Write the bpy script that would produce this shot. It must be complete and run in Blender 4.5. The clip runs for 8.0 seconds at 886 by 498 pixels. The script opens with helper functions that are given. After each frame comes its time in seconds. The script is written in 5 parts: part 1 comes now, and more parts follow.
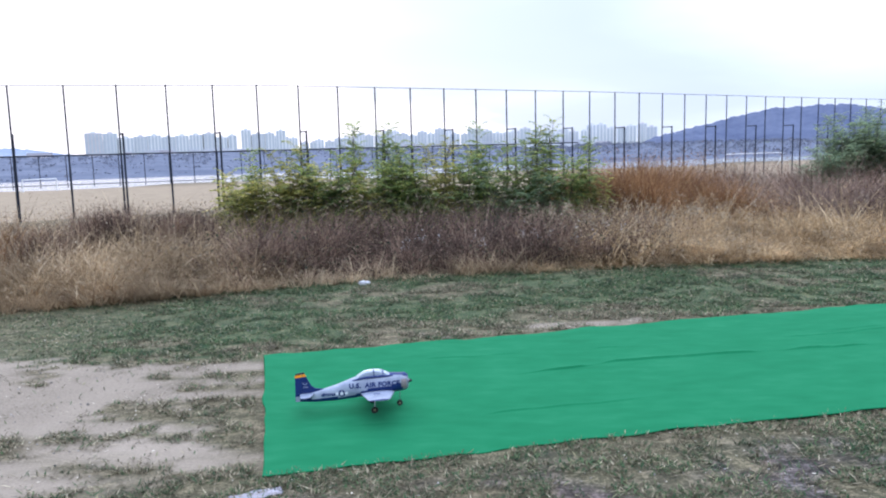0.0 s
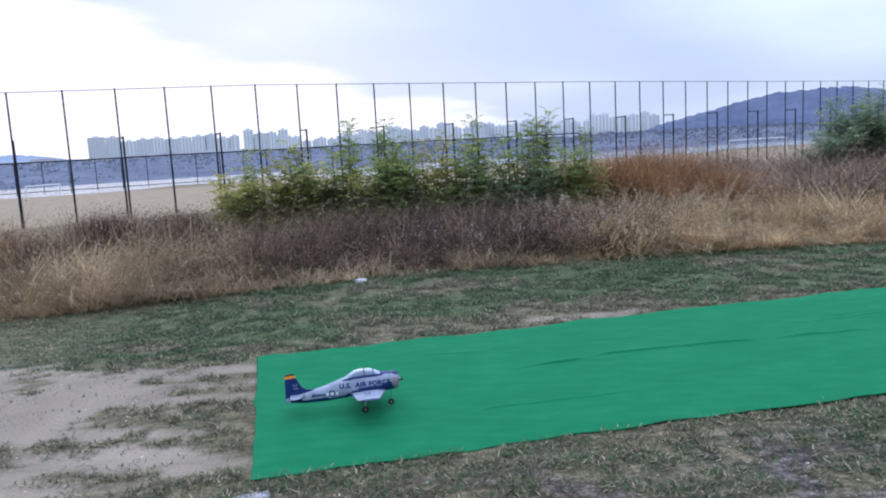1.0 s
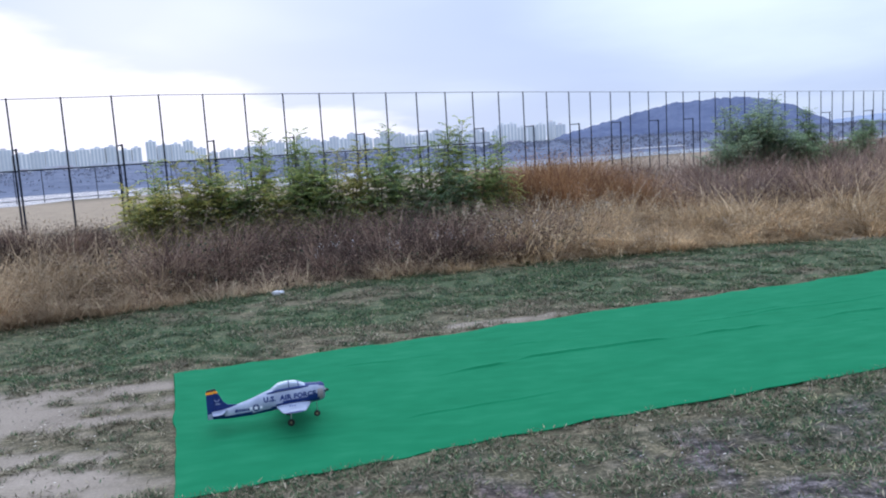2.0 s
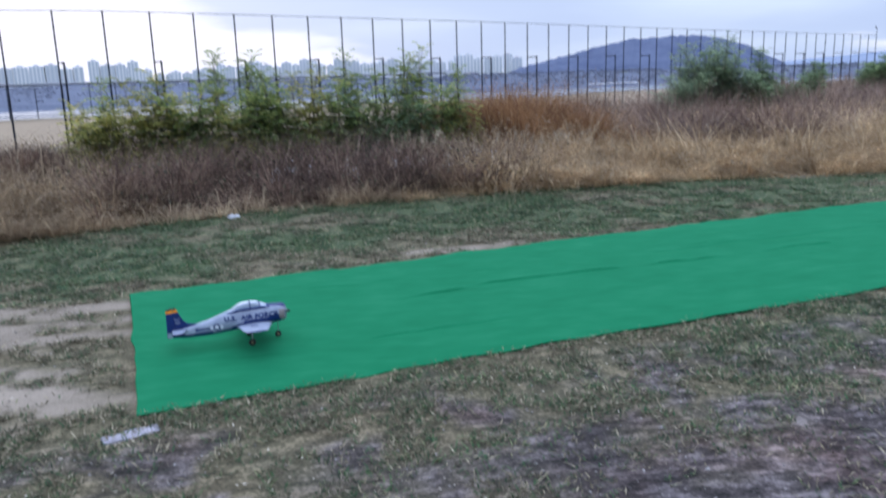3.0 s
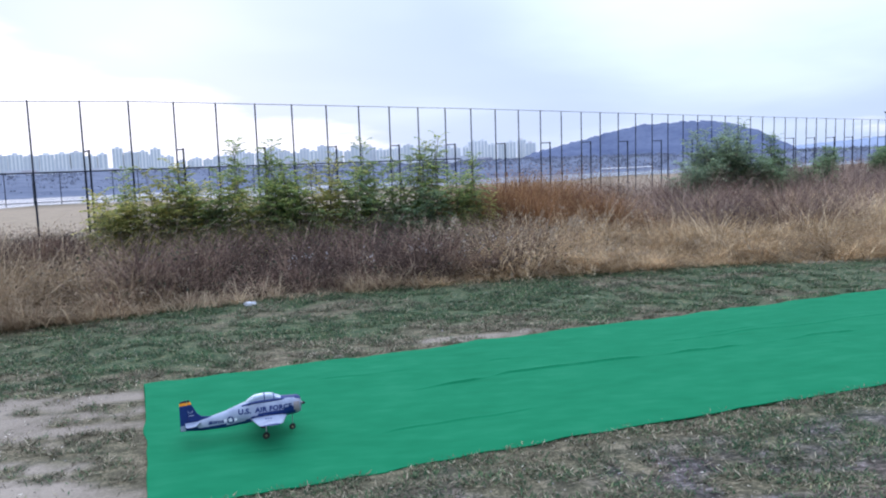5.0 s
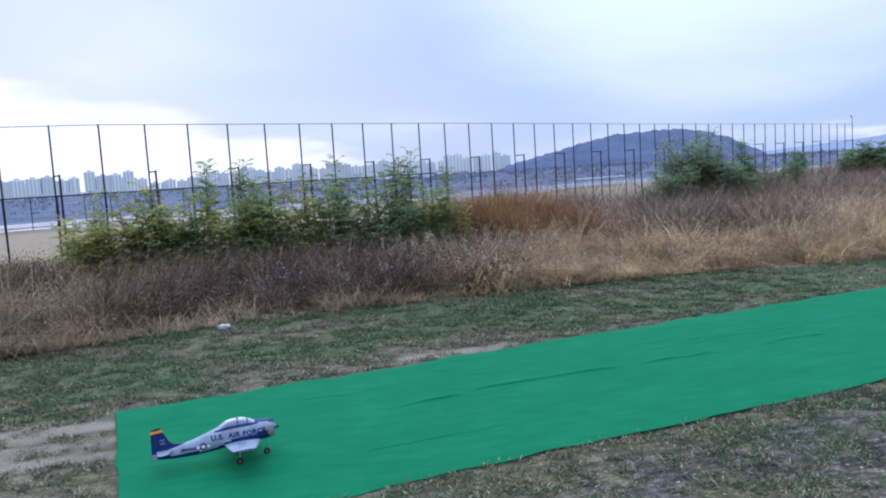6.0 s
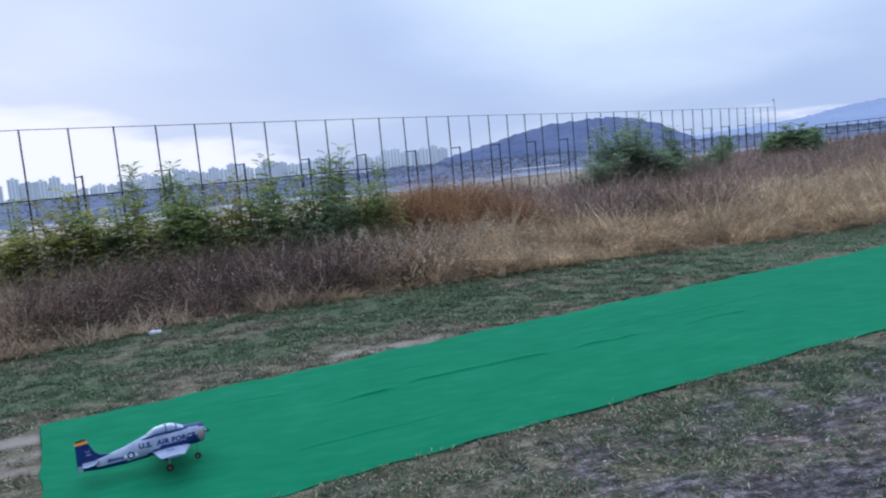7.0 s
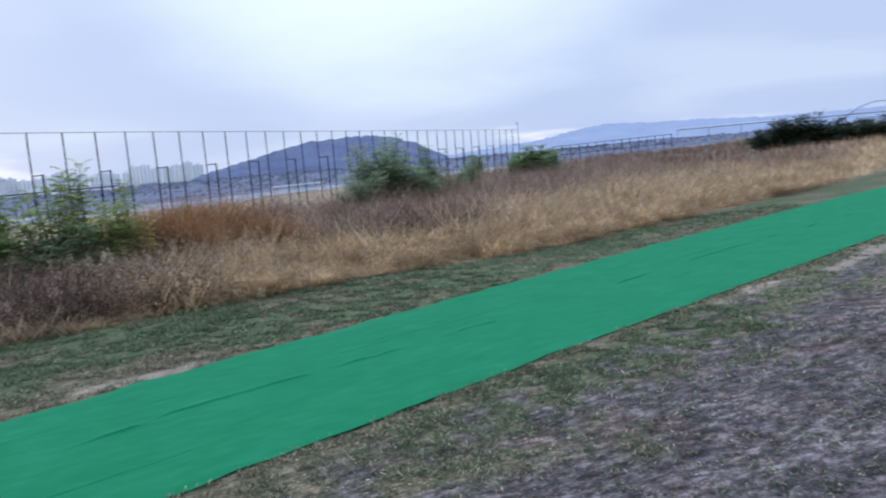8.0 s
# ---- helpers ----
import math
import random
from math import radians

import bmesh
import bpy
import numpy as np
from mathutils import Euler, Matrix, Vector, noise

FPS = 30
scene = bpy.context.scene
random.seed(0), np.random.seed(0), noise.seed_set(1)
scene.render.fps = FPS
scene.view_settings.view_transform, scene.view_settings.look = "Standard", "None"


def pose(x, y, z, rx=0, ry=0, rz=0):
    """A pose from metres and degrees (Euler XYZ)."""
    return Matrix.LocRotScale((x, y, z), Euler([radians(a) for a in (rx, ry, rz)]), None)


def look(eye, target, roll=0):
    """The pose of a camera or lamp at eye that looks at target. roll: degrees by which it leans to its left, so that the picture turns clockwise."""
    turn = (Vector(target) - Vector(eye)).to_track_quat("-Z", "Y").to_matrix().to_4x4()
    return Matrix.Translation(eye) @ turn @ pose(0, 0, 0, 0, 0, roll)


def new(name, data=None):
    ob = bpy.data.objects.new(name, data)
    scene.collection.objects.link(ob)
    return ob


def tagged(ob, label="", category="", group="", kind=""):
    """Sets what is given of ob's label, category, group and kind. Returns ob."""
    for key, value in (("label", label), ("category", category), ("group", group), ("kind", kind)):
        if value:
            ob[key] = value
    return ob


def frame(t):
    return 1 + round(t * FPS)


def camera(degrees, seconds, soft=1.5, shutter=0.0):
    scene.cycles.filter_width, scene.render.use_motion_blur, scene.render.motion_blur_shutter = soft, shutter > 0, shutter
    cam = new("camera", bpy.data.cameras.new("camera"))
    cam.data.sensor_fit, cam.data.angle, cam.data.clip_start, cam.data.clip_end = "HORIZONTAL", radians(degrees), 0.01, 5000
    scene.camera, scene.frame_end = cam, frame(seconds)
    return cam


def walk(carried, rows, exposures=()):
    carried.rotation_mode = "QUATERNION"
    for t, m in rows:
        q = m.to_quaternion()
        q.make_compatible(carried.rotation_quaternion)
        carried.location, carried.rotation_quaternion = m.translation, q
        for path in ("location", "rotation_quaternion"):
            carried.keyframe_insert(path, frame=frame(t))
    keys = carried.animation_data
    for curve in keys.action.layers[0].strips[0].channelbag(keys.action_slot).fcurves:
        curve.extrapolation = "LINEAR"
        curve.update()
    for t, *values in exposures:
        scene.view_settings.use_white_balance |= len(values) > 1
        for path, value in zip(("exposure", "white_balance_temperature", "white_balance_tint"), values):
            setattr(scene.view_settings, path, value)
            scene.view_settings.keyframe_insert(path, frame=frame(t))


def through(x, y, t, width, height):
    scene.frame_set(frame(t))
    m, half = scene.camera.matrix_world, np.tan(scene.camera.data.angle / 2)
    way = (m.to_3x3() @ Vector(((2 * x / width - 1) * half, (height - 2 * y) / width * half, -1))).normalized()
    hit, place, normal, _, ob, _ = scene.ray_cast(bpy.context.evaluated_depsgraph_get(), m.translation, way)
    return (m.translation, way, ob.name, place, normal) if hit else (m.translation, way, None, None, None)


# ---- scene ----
cam = camera(58.98, 8.0, soft=2.0, shutter=0.2)


def eye_pose(x, y, z, yaw, pitch, roll):
    return pose(x, y, z, 0, 0, yaw) @ pose(0, 0, 0, 90 + pitch) @ pose(0, 0, 0, 0, 0, roll)


PATH = [
    (0.0, eye_pose(-0.034, -0.045, 1.603, -0.14, -7.54, -1.43)),
    (0.5, eye_pose(0.035, -0.018, 1.605, 2.14, -7.90, -3.05)),
    (1.0, eye_pose(0.075, 0.001, 1.604, 0.27, -7.93, -3.07)),
    (1.5, eye_pose(0.084, 0.0, 1.603, -2.38, -7.68, -2.98)),
    (1.7, eye_pose(0.058, -0.001, 1.598, -4.34, -7.65, -3.34)),
    (2.8, eye_pose(-0.052, 0.001, 1.578, -8.43, -7.29, -2.57)),
    (3.0, eye_pose(-0.058, -0.009, 1.548, -9.47, -12.66, -1.67)),
    (3.2, eye_pose(-0.070, 0.015, 1.561, -10.69, -15.02, -1.32)),
    (3.5, eye_pose(-0.073, 0.006, 1.607, -9.75, -11.97, -1.68)),
    (4.0, eye_pose(-0.065, 0.001, 1.589, -6.88, -9.01, -1.76)),
    (4.5, eye_pose(-0.072, 0.002, 1.595, -5.83, -7.75, -1.79)),
    (5.0, eye_pose(-0.064, 0.020, 1.588, -8.55, -6.57, -1.90)),
    (5.2, eye_pose(-0.075, 0.007, 1.585, -9.03, -6.11, -2.13)),
    (6.3, eye_pose(0.014, 0.032, 1.603, -10.59, -5.41, -3.88)),
    (6.5, eye_pose(0.034, -0.010, 1.590, -10.96, -5.25, -4.12)),
    (7.0, eye_pose(0.066, -0.018, 1.592, -14.48, -6.36, -5.39)),
    (7.5, eye_pose(0.083, 0.009, 1.592, -21.78, -6.92, -4.53)),
    (8.0, eye_pose(0.112, 0.006, 1.599, -31.83, -6.66, -4.93)),
]
EXPOSURES = [(0.0, 0.32, 5920, 10), (0.5, 0.05, 5770, 10), (1.0, -0.05, 5720, 10), (1.7, -0.05, 5720, 10), (2.8, -0.05, 5720, 10), (3.0, -0.08, 5670, 10), (3.2, 0.15, 5720, 10), (3.5, 0.50, 5770, 10),
             (4.0, 0.48, 5720, 10), (4.5, 0.35, 5670, 10), (5.0, 0.10, 5670, 10), (5.2, 0.05, 5670, 10), (6.3, -0.2, 5420, 10), (7.0, -0.3, 5420, 10), (7.5, -0.24, 5570, 10), (8.0, -0.14, 5750, 10)]
walk(cam, PATH, EXPOSURES)

# ---- sky, sun ----
SUN_AZ, SUN_EL = 14.0, 16.0  # degrees to the left of +y, above the horizon
world = bpy.data.worlds.new("overcast_evening")
scene.world = world
world.use_nodes = True
wn, wl = world.node_tree.nodes, world.node_tree.links
wn.clear()


sky = wn.new("ShaderNodeTexSky")
sky.sky_type, sky.sun_disc = "NISHITA", False
sky.sun_elevation, sky.sun_rotation = radians(SUN_EL), radians(-SUN_AZ)
sky.air_density, sky.dust_density = 1.0, 2.0
dim = wn.new("ShaderNodeMix")
dim.data_type, dim.blend_type = "RGBA", "MULTIPLY"
dim.inputs[0].default_value = 1.0
dim.inputs[7].default_value = (0.11, 0.11, 0.11, 1)
wl.new(sky.outputs[0], dim.inputs[6])
coord = wn.new("ShaderNodeTexCoord")
# cloud sheet seen at a slant: flatten the way by its height
sep = wn.new("ShaderNodeSeparateXYZ")
wl.new(coord.outputs["Generated"], sep.inputs[0])
up = wn.new("ShaderNodeMath")
up.operation = "ADD"
up.inputs[1].default_value = 0.16
lift = wn.new("ShaderNodeMath")
lift.operation = "MAXIMUM"
lift.inputs[1].default_value = 0.0
wl.new(sep.outputs[2], lift.inputs[0])
wl.new(lift.outputs[0], up.inputs[0])
plan = wn.new("ShaderNodeCombineXYZ")
for axis in (0, 1):
    div = wn.new("ShaderNodeMath")
    div.operation = "DIVIDE"
    wl.new(sep.outputs[axis], div.inputs[0])
    wl.new(up.outputs[0], div.inputs[1])
    wl.new(div.outputs[0], plan.inputs[axis])
puff = wn.new("ShaderNodeTexNoise")
puff.inputs["Scale"].default_value = 0.62
puff.inputs["Detail"].default_value = 4.0
puff.inputs["Roughness"].default_value = 0.4
puff.inputs["Distortion"].default_value = 0.25
wl.new(plan.outputs[0], puff.inputs["Vector"])
shade = wn.new("ShaderNodeValToRGB")
shade.color_ramp.elements[0].position, shade.color_ramp.elements[0].color = 0.38, (0.665, 0.745, 0.955, 1)
shade.color_ramp.elements[1].position, shade.color_ramp.elements[1].color = 0.62, (0.79, 0.86, 1.01, 1)
mid = shade.color_ramp.elements.new(0.5)
mid.color = (0.69, 0.77, 0.965, 1)
wl.new(puff.outputs["Fac"], shade.inputs[0])
cover_mix = wn.new("ShaderNodeMix")
cover_mix.data_type = "RGBA"
cover_mix.inputs[0].default_value = 0.95
wl.new(dim.outputs[2], cover_mix.inputs[6])
wl.new(shade.outputs[0], cover_mix.inputs[7])
# the low sun behind thin cloud: a bright band under the ragged edge of the cloud sheet
rag = wn.new("ShaderNodeTexNoise")
rag.inputs["Scale"].default_value = 1.3
rag.inputs["Detail"].default_value = 5.0
rag.inputs["Roughness"].default_value = 0.5
wl.new(plan.outputs[0], rag.inputs["Vector"])
edge_z = wn.new("ShaderNodeMapRange")
for slot, value in ((1, -0.42), (2, 0.14), (3, 0.168), (4, 0.0)):
    edge_z.inputs[slot].default_value = value
wl.new(sep.outputs[0], edge_z.inputs[0])


def sky_math(op, a, b):
    n = wn.new("ShaderNodeMath")
    n.operation = op
    for slot, value in ((0, a), (1, b)):
        if isinstance(value, bpy.types.NodeSocket):
            wl.new(value, n.inputs[slot])
        else:
            n.inputs[slot].default_value = value
    return n.outputs[0]


ragged = sky_math("MULTIPLY", sky_math("SUBTRACT", rag.outputs["Fac"], 0.5), 0.13)
below = sky_math("ADD", sky_math("SUBTRACT", edge_z.outputs[0], sep.outputs[2]), ragged)
halo = wn.new("ShaderNodeMapRange")
halo.interpolation_type = "SMOOTHSTEP"
for slot, value in ((1, -0.018), (2, 0.022), (3, 0.0), (4, 1.0)):
    halo.inputs[slot].default_value = value
wl.new(below, halo.inputs[0])
ahead = wn.new("ShaderNodeMapRange")
ahead.interpolation_type = "SMOOTHSTEP"
for slot, value in ((1, 0.2), (2, 0.8), (3, 0.0), (4, 1.0)):
    ahead.inputs[slot].default_value = value
wl.new(sep.outputs[1], ahead.inputs[0])
glow = wn.new("ShaderNodeMix")
glow.data_type = "RGBA"
glow.inputs[7].default_value = (1.34, 1.24, 1.25, 1)
wl.new(sky_math("MULTIPLY", halo.outputs[0], ahead.outputs[0]), glow.inputs[0])
wl.new(cover_mix.outputs[2], glow.inputs[6])
# a thinner place in the sheet, higher up over the hill
gap_way = Vector((math.sin(radians(30)), math.cos(radians(30)), 1.7 * math.tan(radians(15.5)))).normalized()
flatten = wn.new("ShaderNodeVectorMath")
flatten.operation = "MULTIPLY"
flatten.inputs[1].default_value = (1.0, 1.0, 1.7)
unit = wn.new("ShaderNodeVectorMath")
unit.operation = "NORMALIZE"
wl.new(coord.outputs["Generated"], flatten.inputs[0])
wl.new(flatten.outputs[0], unit.inputs[0])
dot = wn.new("ShaderNodeVectorMath")
dot.operation = "DOT_PRODUCT"
dot.inputs[1].default_value = gap_way
wl.new(unit.outputs[0], dot.inputs[0])
gap = wn.new("ShaderNodeMapRange")
gap.interpolation_type = "SMOOTHSTEP"
for slot, value in ((1, 0.925), (2, 1.0), (3, 0.0), (4, 1.0)):
    gap.inputs[slot].default_value = value
wl.new(sky_math("ADD", dot.outputs["Value"], sky_math("MULTIPLY", ragged, 0.3)), gap.inputs[0])
open_sky = wn.new("ShaderNodeMix")
open_sky.data_type = "RGBA"
open_sky.inputs[7].default_value = (1.10, 1.17, 1.24, 1)
wl.new(gap.outputs[0], open_sky.inputs[0])
wl.new(glow.outputs[2], open_sky.inputs[6])
# an overcast sky is brightest overhead
zen = wn.new("ShaderNodeMapRange")
zen.interpolation_type = "SMOOTHSTEP"
zen.inputs[1].default_value, zen.inputs[2].default_value, zen.inputs[3].default_value, zen.inputs[4].default_value = 0.22, 0.9, 0.95, 2.9
wl.new(sep.outputs[2], zen.inputs[0])
back = wn.new("ShaderNodeBackground")
wl.new(zen.outputs[0], back.inputs[1])
wl.new(open_sky.outputs[2], back.inputs[0])
wout = wn.new("ShaderNodeOutputWorld")
wl.new(back.outputs[0], wout.inputs[0])

sun = new("sun", bpy.data.lights.new("sun", "SUN"))
sun.data.energy, sun.data.angle, sun.data.color = 0.5, radians(25), (1.0, 0.93, 0.85)
sun.matrix_world = look((0, 0, 60), (60 * math.sin(radians(SUN_AZ)), -60 * math.cos(radians(SUN_AZ)), 60 - 60 * math.tan(radians(35))))


# ---- noise on arrays ----
def hash2(ix, iy, seed):
    h = np.sin(ix * 127.1 + iy * 311.7 + seed * 74.7) * 43758.5453
    return h - np.floor(h)


def vnoise(x, y, seed=0):
    ix, iy = np.floor(x), np.floor(y)
    fx, fy = x - ix, y - iy
    fx, fy = fx * fx * (3 - 2 * fx), fy * fy * (3 - 2 * fy)
    a, b = hash2(ix, iy, seed), hash2(ix + 1, iy, seed)
    c, d = hash2(ix, iy + 1, seed), hash2(ix + 1, iy + 1, seed)
    return (a * (1 - fx) + b * fx) * (1 - fy) + (c * (1 - fx) + d * fx) * fy


def fbm(x, y, size, octaves=3, seed=0):
    """0 to 1, about 0.5."""
    total, weight, amp = 0.0, 0.0, 1.0
    for n in range(octaves):
        total = total + amp * vnoise(x / size * 2**n, y / size * 2**n, seed + 17 * n)
        weight += amp
        amp *= 0.55
    return total / weight


def smooth(lo, hi, v):
    t = np.clip((v - lo) / (hi - lo), 0, 1)
    return t * t * (3 - 2 * t)


# ---- the lie of the land ----
FENCE_DIR = radians(30.82)
FENCE_AT = np.array([-21.07, 39.08])
FIELD_Z, WATER_Z = -2.4, -6.0


def fence_m(x, y):
    return -math.sin(FENCE_DIR) * x + math.cos(FENCE_DIR) * y


def river_n(x, y):
    return -0.35 * x + 0.937 * y


def front_y(x):
    """The front edge of the tall dry grass."""
    return np.interp(x, [-14, -8, -4.66, -3.05, -0.98, 2.3, 3.8, 5.8, 8.75, 14.9, 25.6, 45, 120],
                     [5.2, 6.9, 8.09, 8.6, 9.42, 9.9, 10.12, 10.15, 10.1, 11.35, 13.76, 18.5, 37])


def mat_near(x):
    return 3.87 + 0.213 * x - 0.0022 * x * x


def mat_far(x):
    return 6.30 + 0.246 * x - 0.0019 * x * x


def land(x, y):
    m, n = fence_m(x, y), river_n(x, y)
    z = FIELD_Z * smooth(21, 36, m) * (y > 0)
    z = z - 2.2 * smooth(107, 116, n) - 3.4 * smooth(150, 200, n)
    z = z + 2.6 * smooth(600, 900, n)
    near = np.exp(-((x / 30) ** 2) - (y / 30) ** 2)
    bumps = (fbm(x, y, 2.3, 3, 5) - 0.5) * 0.05 * near
    on_mat = smooth(-0.5, 0.1, y - mat_near(x)) * smooth(-0.5, 0.1, mat_far(x) - y)
    return z + bumps * (1 - on_mat)


def ellipse(x, y, cx, cy, rx, ry, turn=0.0):
    c, s = math.cos(radians(turn)), math.sin(radians(turn))
    u, v = (x - cx) * c + (y - cy) * s, -(x - cx) * s + (y - cy) * c
    return 1 - np.sqrt((u / rx) ** 2 + (v / ry) ** 2)


def covers(x, y):
    """Bare sandy soil, green turf and grey trodden soil, each 0 to 1."""
    rough = (fbm(x, y * 1.6, 0.5, 4, 2) - 0.5)
    fine = (fbm(x, y * 1.4, 0.12, 2, 12) - 0.5)
    wob = rough * 1.5 + fine * 0.6
    bare = np.maximum.reduce([
        ellipse(x, y, -1.75, 3.98, 1.0, 0.22, -8) + wob * 0.9 - 0.05,
        ellipse(x, y, -1.9, 5.62, 0.9, 0.16, 4) + wob * 0.9 - 0.05,
        ellipse(x, y, -1.5, 5.0, 0.75, 0.14, 4) + wob - 0.1,
        ellipse(x, y, -2.8, 3.7, 1.6, 0.35) + wob * 1.1 - 0.15,
        ellipse(x, y, 1.25, 6.78, 0.95, 0.17, 15) + wob * 1.5 - 0.12,
        ellipse(x, y, 7.0, 5.0, 1.0, 0.16, 10) + wob * 1.6 - 0.15,
        ellipse(x, y, 9.2, 5.2, 1.5, 0.22, 10) + wob * 1.6 - 0.1,
        ellipse(x, y, 12.5, 5.6, 2.2, 0.4, 8) + wob * 1.6 - 0.1,
    ])
    bare = smooth(-0.10, 0.26, bare) * (0.72 + 0.28 * smooth(0.35, 0.5, fbm(x, y * 1.5, 0.22, 3, 19)))
    bare = np.maximum(bare, smooth(-0.04, 0.2, ellipse(x, y, -4.55, 5.0, 2.95, 1.05) + wob * 0.8))
    # under the dry stand's edge a bare strip
    edge = y - front_y(x)
    bare = np.maximum(bare, smooth(0.25, 0.5, fbm(x, y, 0.6, 3, 31) - 0.15) * smooth(-0.5, -0.1, edge) * smooth(1.5, 6.5, x) * 0.9)
    behind = mat_near(x) - y
    grey = smooth(0.45, 1.5, behind + rough * 1.9 + fine * 0.8) * smooth(-0.9, 1.3, x + rough)
    grey = np.maximum(grey, smooth(0.54, 0.66, fbm(x, y, 0.33, 3, 8)) * smooth(0.1, 0.6, behind) * 0.9)
    band = smooth(0.0, 0.7, y - mat_far(x) + rough * 1.8 + 0.25 * smooth(2, 4, x)) * smooth(0.25, -0.15, edge)
    green = np.clip(0.18 + 0.85 * band * smooth(0.36, 0.60, fbm(x, y * 1.5, 0.8, 3, 4) + 0.08) + rough * 0.5 + 0.45 * smooth(0.02, 0.35, behind) * smooth(1.5, 0.5, behind + rough * 1.5) * smooth(1.0, 3.5, x), 0, 1)
    green = green * (1 - 0.55 * smooth(-1.5, -4.5, x)) * (edge < 0.4)
    return bare, green, grey


# ---- building helpers ----
def mesh_arrays(name, verts, quads=None, tris=None, mats=(), quad_mat=None, tri_mat=None, flat=False):
    me = bpy.data.meshes.new(name)
    verts = np.asarray(verts, np.float32).reshape(-1, 3)
    quads = np.zeros((0, 4), np.int32) if quads is None else np.asarray(quads, np.int32).reshape(-1, 4)
    tris = np.zeros((0, 3), np.int32) if tris is None else np.asarray(tris, np.int32).reshape(-1, 3)
    me.vertices.add(len(verts))
    me.vertices.foreach_set("co", verts.ravel())
    me.loops.add(quads.size + tris.size)
    me.loops.foreach_set("vertex_index", np.concatenate([quads.ravel(), tris.ravel()]).astype(np.int32))
    me.polygons.add(len(quads) + len(tris))
    starts = np.concatenate([np.arange(len(quads)) * 4, quads.size + np.arange(len(tris)) * 3]).astype(np.int32)
    me.polygons.foreach_set("loop_start", starts)
    for m in mats:
        me.materials.append(m)
    if quad_mat is not None or tri_mat is not None:
        a = np.zeros(len(quads), np.int32) if quad_mat is None else np.asarray(quad_mat, np.int32)
        b = np.zeros(len(tris), np.int32) if tri_mat is None else np.asarray(tri_mat, np.int32)
        me.polygons.foreach_set("material_index", np.concatenate([a, b]))
    me.update(calc_edges=True)
    me.validate()
    me.polygons.foreach_set("use_smooth", np.full(len(me.polygons), not flat))
    return me


def part(name, bm, material, parent, label="", smoothed=False):
    """One bmesh (or mesh) as one object under its thing."""
    if isinstance(bm, bmesh.types.BMesh):
        me = bpy.data.meshes.new(name)
        bm.to_mesh(me)
        bm.free()
    else:
        me = bm
    if material is not None and not me.materials:
        me.materials.append(material)
    if smoothed:
        me.polygons.foreach_set("use_smooth", np.full(len(me.polygons), True))
    ob = new(name, me)
    ob.parent = parent
    if label:
        tagged(ob, label)
    return ob


def thing(name, at, label, category, group="", kind="", turn=0.0):
    ob = new(name)
    ob.empty_display_size = 0.2
    ob.matrix_world = pose(*at, 0, 0, turn)
    return tagged(ob, label, category, group, kind)


def add_box(bm, lo, hi, bevel=0.0):
    c, s = [(a + b) / 2 for a, b in zip(lo, hi)], [b - a for a, b in zip(lo, hi)]
    made = bmesh.ops.create_cube(bm, size=1, matrix=Matrix.Translation(c) @ Matrix.Diagonal((*s, 1)))
    if bevel:
        edges = {e for v in made["verts"] for e in v.link_edges}
        bmesh.ops.bevel(bm, geom=list(edges), offset=bevel, segments=1, affect="EDGES")


def add_tube(bm, points, radii, sides=8):
    """A tapered tube along points, closed at its ends."""
    rings = []
    pts = [Vector(p) for p in points]
    for i, p in enumerate(pts):
        way = (pts[min(i + 1, len(pts) - 1)] - pts[max(i - 1, 0)]).normalized()
        side = way.cross((0, 0, 1) if abs(way.z) < 0.9 else (1, 0, 0)).normalized()
        other = way.cross(side)
        rings.append([bm.verts.new(p + float(radii[i]) * (math.cos(a) * side + math.sin(a) * other))
                      for a in (2 * math.pi * k / sides for k in range(sides))])
    for a, b in zip(rings, rings[1:]):
        for k in range(sides):
            bm.faces.new((a[k], a[(k + 1) % sides], b[(k + 1) % sides], b[k]))
    bm.faces.new(rings[0][::-1])
    bm.faces.new(rings[-1])


def tube(points, radii, sides=8):
    bm = bmesh.new()
    add_tube(bm, points, radii, sides)
    bmesh.ops.recalc_face_normals(bm, faces=bm.faces)
    return bm


# ---- materials ----
def material(name, rough=0.8, metal=0.0, spec=0.3):
    m = bpy.data.materials.new(name)
    m.use_nodes = True
    b = m.node_tree.nodes["Principled BSDF"]
    b.inputs["Roughness"].default_value = rough
    b.inputs["Metallic"].default_value = metal
    b.inputs["Specular IOR Level"].default_value = spec
    return m, m.node_tree.nodes, m.node_tree.links, b


def ramp_node(nodes, stops):
    r = nodes.new("ShaderNodeValToRGB")
    e = r.color_ramp.elements
    while len(e) < len(stops):
        e.new(0.5)
    for el, (p, c) in zip(e, stops):
        el.position, el.color = p, (*c, 1)
    return r


def noise_node(nodes, links, scale, detail=4.0, stretch=None, rough=0.55):
    tc = nodes.new("ShaderNodeTexCoord")
    n = nodes.new("ShaderNodeTexNoise")
    n.inputs["Scale"].default_value, n.inputs["Detail"].default_value, n.inputs["Roughness"].default_value = scale, detail, rough
    if stretch:
        mp = nodes.new("ShaderNodeMapping")
        mp.inputs["Scale"].default_value = stretch
        links.new(tc.outputs["Object"], mp.inputs[0])
        links.new(mp.outputs[0], n.inputs["Vector"])
    else:
        links.new(tc.outputs["Object"], n.inputs["Vector"])
    return n


